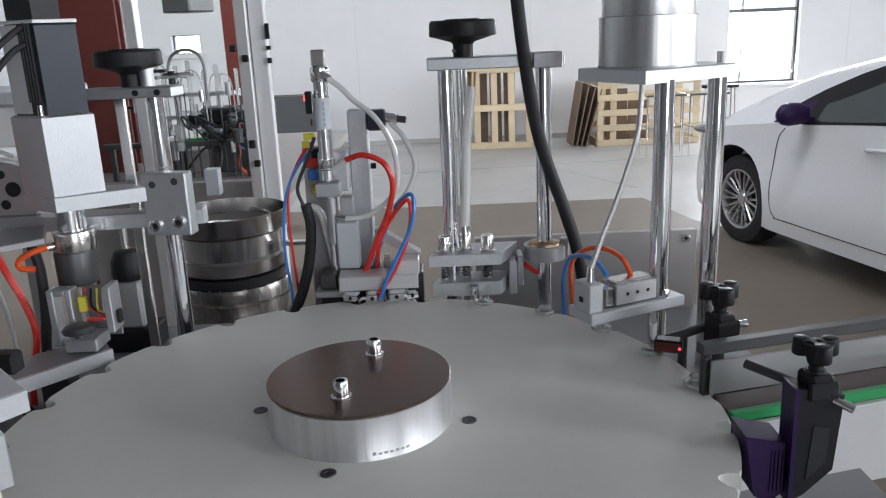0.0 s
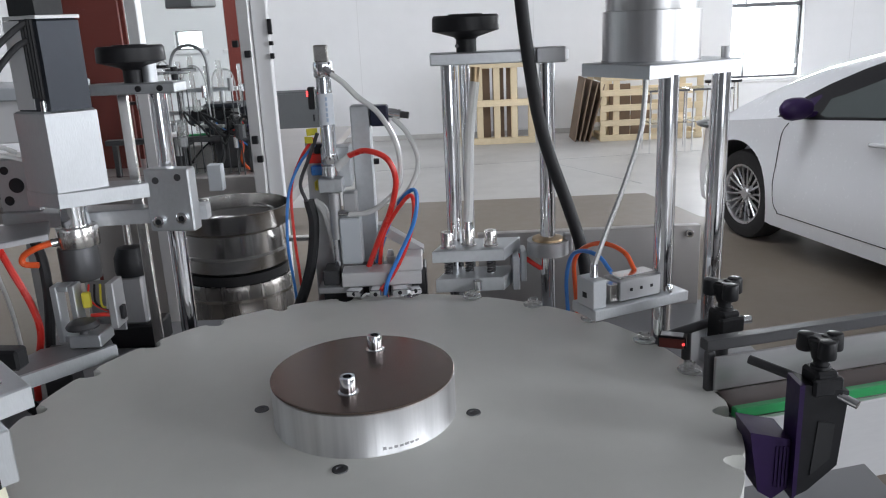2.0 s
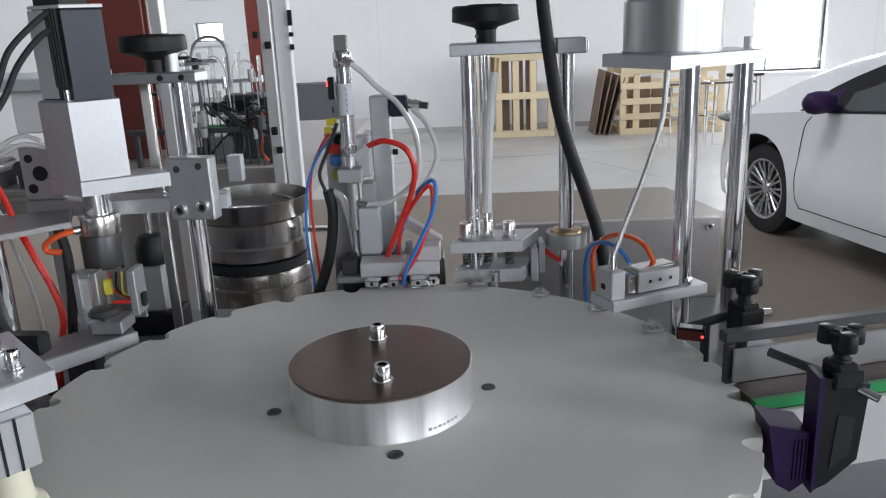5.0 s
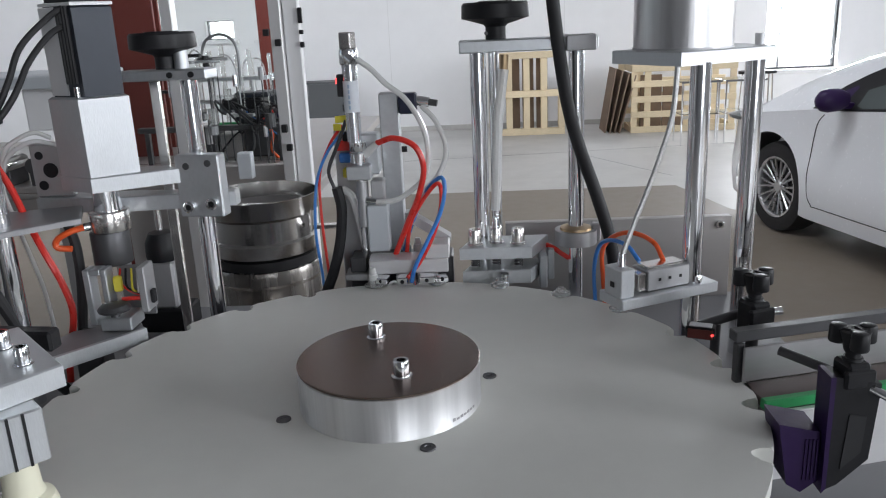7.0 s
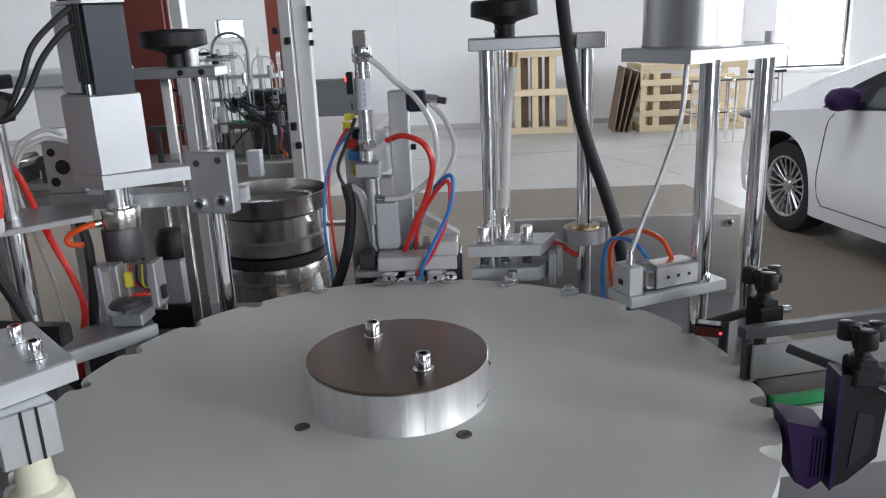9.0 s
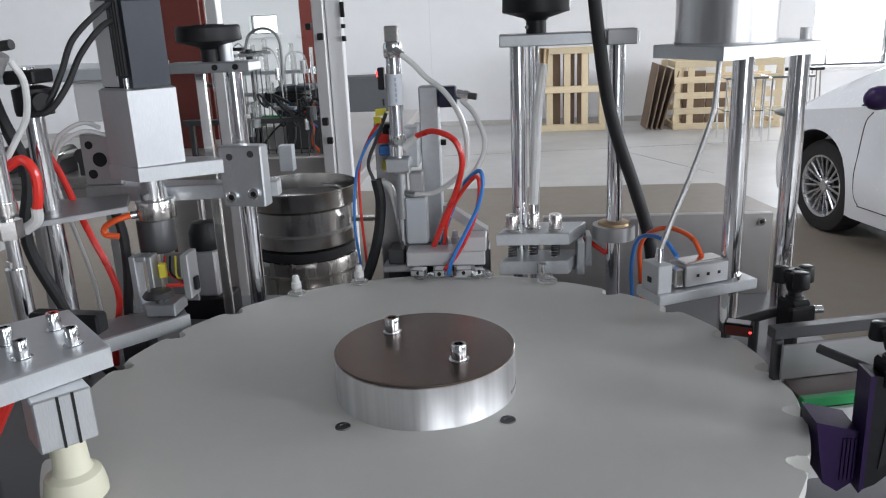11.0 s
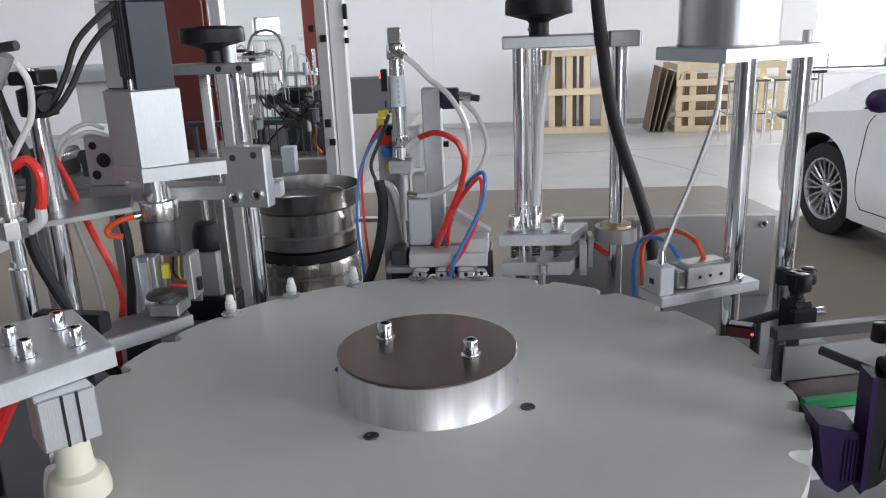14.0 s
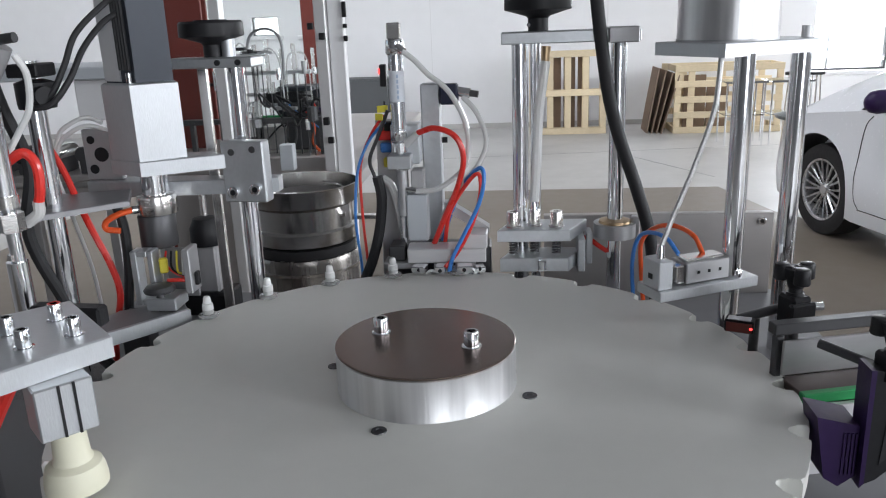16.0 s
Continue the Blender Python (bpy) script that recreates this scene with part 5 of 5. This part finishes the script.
for x, y in ((-0.352, -0.188), (-0.319, -0.217), (-0.327, -0.153), (-0.289, -0.189)):
    b = part("bolt", lathe([(0, 0), (0.0088, 0), (0.0088, 0.0014), (0.0064, 0.0018), (0.0064, 0.0162), (0.0058, 0.0175), (0.0034, 0.0175), (0.0032, 0.010), (0, 0.010)], (x, y, 1.080), 18), CHROME, push,
             "bright socket-head bolt")
gx, gy = -0.273, -0.244
part("guided_cylinder", box(gx - 0.0235, gx + 0.0235, gy, gy + 0.04, 1.012, 1.0595, 0.0015, turn=45, about=(gx, gy, 0)), ALU, push, "grooved aluminium guided cylinder")
# Black strips on the face stand for the shaded grooves.
for k in (-0.005, 0.007):
    part("groove", box(gx + k, gx + k + 0.0022, gy - 0.0012, gy + 0.002, 1.0125, 1.059, 0, turn=45, about=(gx, gy, 0)), BLACK, push)
part("nozzle", lathe([(0, 1.0118), (0.0140, 1.0118), (0.0155, 0.984), (0.0172, 0.979), (0.0235, 0.975), (0.0255, 0.969), (0.0268, 0.960), (0.0268, 0.9535), (0, 0.9535)], (-0.288, -0.226, 0), 32), CREAM, push, "cream nylon nozzle")
part("stem", rod((-0.42, -0.17, 0.86), (-0.42, -0.17, 1.06), 0.014), CHROME, push)
part("side_bar", box(-0.490, -0.395, 0.040, 0.062, 0.995, 1.020, 0.003, turn=-6), BLACK, push, "black bar beside the plate")
line_hose("red air hose at the pusher station", RED, 0.007, [(-0.36, -0.19, 1.03), (-0.385, -0.195, 0.985), (-0.41, -0.20, 0.93), (-0.43, -0.2, 0.862)])

# ---- guarded machine behind ----
far = thing("guarded_machine", "second filling machine behind clear guards on an aluminium frame", "machine", (-0.7, 1.7, 0))
part("post", box(-0.487, -0.452, 1.58, 1.625, 0, 2.3, 0.003), SATIN, far, "aluminium profile post")
part("door_post", box(-0.450, -0.404, 1.60, 1.635, 0.0, 2.3, 0.003), WALLP, far, "white guard door edge")
for x, z, h in ((-0.497, 1.328, 0.010), (-0.464, 1.298, 0.010), (-0.470, 1.048, 0.012), (-0.46, 0.99, 0.010)):
    part("hinge", box(x - 0.009, x + 0.009, 1.566, 1.58, z - h, z + h, 0.002), BLACK, far)
for z, h in ((1.372, 0.022), (1.325, 0.006), (1.289, 0.008)):
    part("latch", box(-0.4035, -0.392, 1.59, 1.602, z - h, z + h, 0.001), BLACK, far)
part("post", box(-1.06, -1.025, 1.58, 1.62, 0, 2.3, 0.003), ALU, far)
part("post", box(-0.775, -0.742, 1.50, 1.54, 0.0, 2.3, 0.003), SATIN, far)
pane = part("pane", box(-1.024, -0.488, 1.60, 1.606, 0.95, 2.25, 0), GLASS, far, "clear acrylic guard pane")
pane.visible_shadow = False
part("lower_panel", box(-1.02, -0.42, 1.63, 1.66, 0.1, 0.93, 0.003), SHEET, far, "dull steel lower panel")
part("handle_plate", box(-0.622, -0.580, 1.56, 1.598, 0.90, 0.98, 0.002), LIGHTC, far)
part("deck", box(-1.9, -0.42, 1.67, 3.6, 0.80, 0.84, 0.004), SHEET, far)
part("hanging_housing", box(-0.94, -0.80, 2.36, 2.50, 1.460, 1.56, 0.006, turn=-25), ALU_G, far, "grey housing hung from the guard frame")
part("housing_hanger", rod((-0.87, 2.43, 1.56), (-0.87, 2.43, 2.26), 0.012, seg=12), ALU_D, far)
part("head_beam", box(-1.6, -0.45, 2.40, 2.46, 2.26, 2.30, 0.003), ALU_D, far)
random.seed(5)
for k in range(9):
    x, y = random.uniform(-1.45, -0.70), random.uniform(2.5, 3.4)
    h = random.uniform(0.15, 0.40)
    part("standpipe", rod((x, y, 0.84), (x, y, 0.84 + h), random.choice((0.008, 0.012)), seg=12), CHROME if k % 2 else VIALG, far)
    part("valve", box(x - 0.03, x + 0.03, y - 0.03, y + 0.03, 0.80 + h * 0.5, 0.86 + h * 0.5, 0.003), random.choice((BLACK, ANOD, DARK, ALU_D)), far)
for k in range(15):   # tangle of leads round the drive units
    x, y, z = random.uniform(-0.84, -0.68), random.uniform(2.16, 2.34), random.uniform(0.98, 1.08)
    pts = [(x, y, z)]
    for q in range(4):
        pts.append((pts[-1][0] + random.uniform(-0.06, 0.07), y + random.uniform(-0.02, 0.02), max(0.86, pts[-1][2] + random.uniform(-0.07, 0.05))))
    part("lead", hose(pts, random.choice((0.003, 0.004, 0.006)), 6, 5), (BLACK, BLACK, DARK, RUBBER, BLUE, BLACK, BLACK, GUARD, DARK, RED, BLACK)[k % 11], far)
for k in range(2):
    part("belt_strip", box(-0.985 + 0.075 * k, -0.905 + 0.075 * k, 2.30, 2.33, 0.962 + 0.012 * k, 0.974 + 0.012 * k, 0.001, turn=10), GREEN, far, "green belt strip")

for x0, x1, z0, z1, m_ in ((-0.90, -0.74, 1.03, 1.075, BLACK), (-0.85, -0.70, 1.0755, 1.095, ANOD), (-0.82, -0.66, 0.84, 1.0295, DARK), (-1.00, -0.94, 0.84, 0.96, DARK), (-0.93, -0.83, 0.84, 0.935, SHEET)):
    part("drive_unit", box(x0, x1, 2.35, 2.48, z0, z1, 0.006), m_, far)
for k, x in enumerate((-1.00, -0.95, -0.90, -0.84, -0.79)):
    part("filling_tube", rod((x, 2.42, 1.02 - 0.03 * (k % 2)), (x, 2.42, 1.24 + 0.02 * (k % 3)), 0.010, seg=12), VIALG, far)
part("tube_bar", box(-1.05, -0.72, 2.40, 2.44, 1.14, 1.155, 0.002), ALU, far)
part("tube_bar", box(-1.08, -0.78, 2.38, 2.42, 1.055, 1.068, 0.002), ALU_D, far)
part("tube_arch", hose([(-0.98, 2.4, 1.22), (-0.95, 2.4, 1.30), (-0.88, 2.4, 1.32), (-0.83, 2.4, 1.27), (-0.83, 2.4, 1.12)], 0.006, 8), ALU_G, far)
part("hose", hose([(-0.72, 2.3, 0.98), (-0.69, 2.28, 0.94), (-0.70, 2.28, 0.88), (-0.68, 2.3, 0.84)], 0.006, 8), ORANGE, far)
part("hose", hose([(-0.68, 2.3, 1.0), (-0.66, 2.28, 0.95), (-0.66, 2.28, 0.88), (-0.65, 2.3, 0.84)], 0.006, 8), BLUE, far)

random.seed(11)
for k in range(26):   # fittings of the far machine's filling heads
    x, y = random.uniform(-1.05, -0.66), random.uniform(2.15, 2.34)
    z = random.uniform(0.98, 1.26)
    w, h = random.uniform(0.006, 0.02), random.uniform(0.02, 0.07)
    part("fitting", rod((x, y, z - h), (x, y, z), w, seg=10) if k % 3 else box(x - 0.05, x + 0.05, y - 0.012, y + 0.012, z - 0.012, z, 0.002, turn=random.uniform(-15, 15)),
         random.choice((CHROME, ALU_D, VIALG, BLACK, DARK, ALU_G)), far)
    part("stem", rod((x, y, 0.84), (x, y, z - h), 0.0025, seg=8), DARK, far)
for k in range(3):
    x = -1.0 + 0.11 * k
    part("tube_arch", hose([(x, 2.25, 1.02), (x + 0.01, 2.25, 1.2), (x + 0.05, 2.25, 1.27 - 0.02 * (k % 3)), (x + 0.09, 2.25, 1.2), (x + 0.10, 2.25, 1.02)], 0.0030, 8), (VIALG, ALU_D, VIALG)[k % 3], far)
part("cross_beam", box(-1.2, -0.62, 2.22, 2.26, 0.965, 0.985, 0.002), DARK, far)
for x in (-1.18, -0.66):
    part("beam_post", box(x, x + 0.02, 2.23, 2.25, 0.84, 0.9645, 0.002), DARK, far)

shelf = thing("bench_machine", "pale grey bench machine with fittings at the side of the hall", "machine", (-1.4, 1.6, 0))
part("bench_top", box(-1.75, -1.12, 1.45, 2.0, 0.90, 0.92, 0.004), SHEET, shelf)
for lx in (-1.73, -1.16):
    for ly in (1.47, 1.96):
        part("leg", box(lx, lx + 0.03, ly, ly + 0.03, 0, 0.90, 0.002), ALU_D, shelf)
part("hood", box(-1.75, -1.12, 1.60, 2.0, 1.192, 1.231, 0.004), LIGHTC, shelf, "pale painted hood strip")
part("hood_box", box(-1.30, -1.12, 1.65, 1.95, 1.06, 1.1915, 0.004), WALLP, shelf, "white box under the hood")
part("hood_post", box(-1.66, -1.62, 1.7, 1.74, 0.92, 1.1915, 0.002), ALU, shelf)
part("hood_post", box(-1.18, -1.14, 1.7, 1.74, 0.92, 1.1915, 0.002), ALU, shelf)
for k in range(5):
    part("roller", rod((-1.6 + 0.1 * k, 1.46, 0.98), (-1.6 + 0.1 * k, 1.58, 0.98), 0.024, seg=20), (DARK, STEEL, BLACK, STEEL, DARK)[k], shelf)
    part("roller_stand", box(-1.62 + 0.1 * k, -1.58 + 0.1 * k, 1.47, 1.57, 0.92, 0.97, 0.002), DARK, shelf)


# ---- what moves ----
MIDS = (-0.24, 2.49, 5.22, 7.98, 10.70, 13.42, 16.15)
EASE = ((-0.55, 0.0), (-0.4, 0.04), (-0.2, 0.22), (0.0, 0.5), (0.2, 0.74), (0.4, 0.89), (0.7, 0.975), (1.0, 1.0))


def turned(t):
    """Degrees by which the turntable has indexed at t seconds."""
    total = 0.0
    for m in MIDS:
        u = t - m
        if u >= EASE[-1][0]:
            total += 15.0
        elif u > EASE[0][0]:
            for (a, b), (c, d) in zip(EASE, EASE[1:]):
                if a <= u <= c:
                    total += 15.0 * (b + (d - b) * (u - a) / (c - a))
                    break
    return total - 15.0


def motions():
    times = [round(0.1 * k, 1) for k in range(161)]
    walk(table, [(t, pose(0, 0, TOP, 0, 0, turned(t))) for t in times])
    for v, r, slot in VIALS:
        rows = []
        for t in times:
            a = radians(slot + turned(t))
            rows.append((t, pose(r * math.cos(a), r * math.sin(a), TOP - 0.05, 0, 0, turned(t))))
        walk(v, rows)

    # each plug waits on the slide base until its vial stands below the gripper, then rides in its neck
    for p, r, slot, wait in PLUGS:
        goal = 99.7 - slot
        arrive = next(t for t in times if turned(t) >= goal - 0.3) + 0.2
        rows = []
        for t in times:
            a = radians(slot + turned(t))
            seat = Vector((r * math.cos(a), r * math.sin(a), TOP + 0.0055))
            u = max(0.0, min(1.0, (t - arrive) / 0.5))
            u = u * u * (3 - 2 * u)
            q = Vector(wait).lerp(seat, u)
            rows.append((t, pose(q.x, q.y, q.z + 0.02 * math.sin(math.pi * u), 0, 0, turned(t))))
        walk(p, rows)
    # the press goes down on each indexed vial, and stays up once none is left
    down = ((0.15, 1.75), (2.75, 4.50), (5.55, 7.25), (8.25, 9.95), (10.95, 12.70))
    rows = [(0.0, 0.0)]
    for a, b in down:
        rows += [(a, 0.0), (a + 0.3, 1.0), (b, 1.0), (b + 0.15, 0.0)]
    rows.append((16.0, 0.0))
    walk(head, [(t, pose(0, 0, -0.0145 * d)) for t, d in rows])
    walk(foot, [(t, pose(0, 0, -0.0060 * d)) for t, d in rows])
    # the filling cylinder swings a little before each index
    c = Vector((fx, fy, 0)) - ORIGIN[fill.name]
    rows = [(0.0, 0.0)]
    for a, b in ((6.55, 7.65), (9.25, 10.30), (12.2, 13.1), (14.75, 15.65)):
        rows += [(a, 0.0), (a + 0.25, 1.0), (b, 1.0), (b + 0.25, 0.0)]
    rows.append((16.0, 0.0))
    walk(barrel, [(t, pose(c.x - 0.005 * d, c.y, 0, 0, 0, -22 * d) @ pose(-c.x, -c.y, 0)) for t, d in rows])


motions()
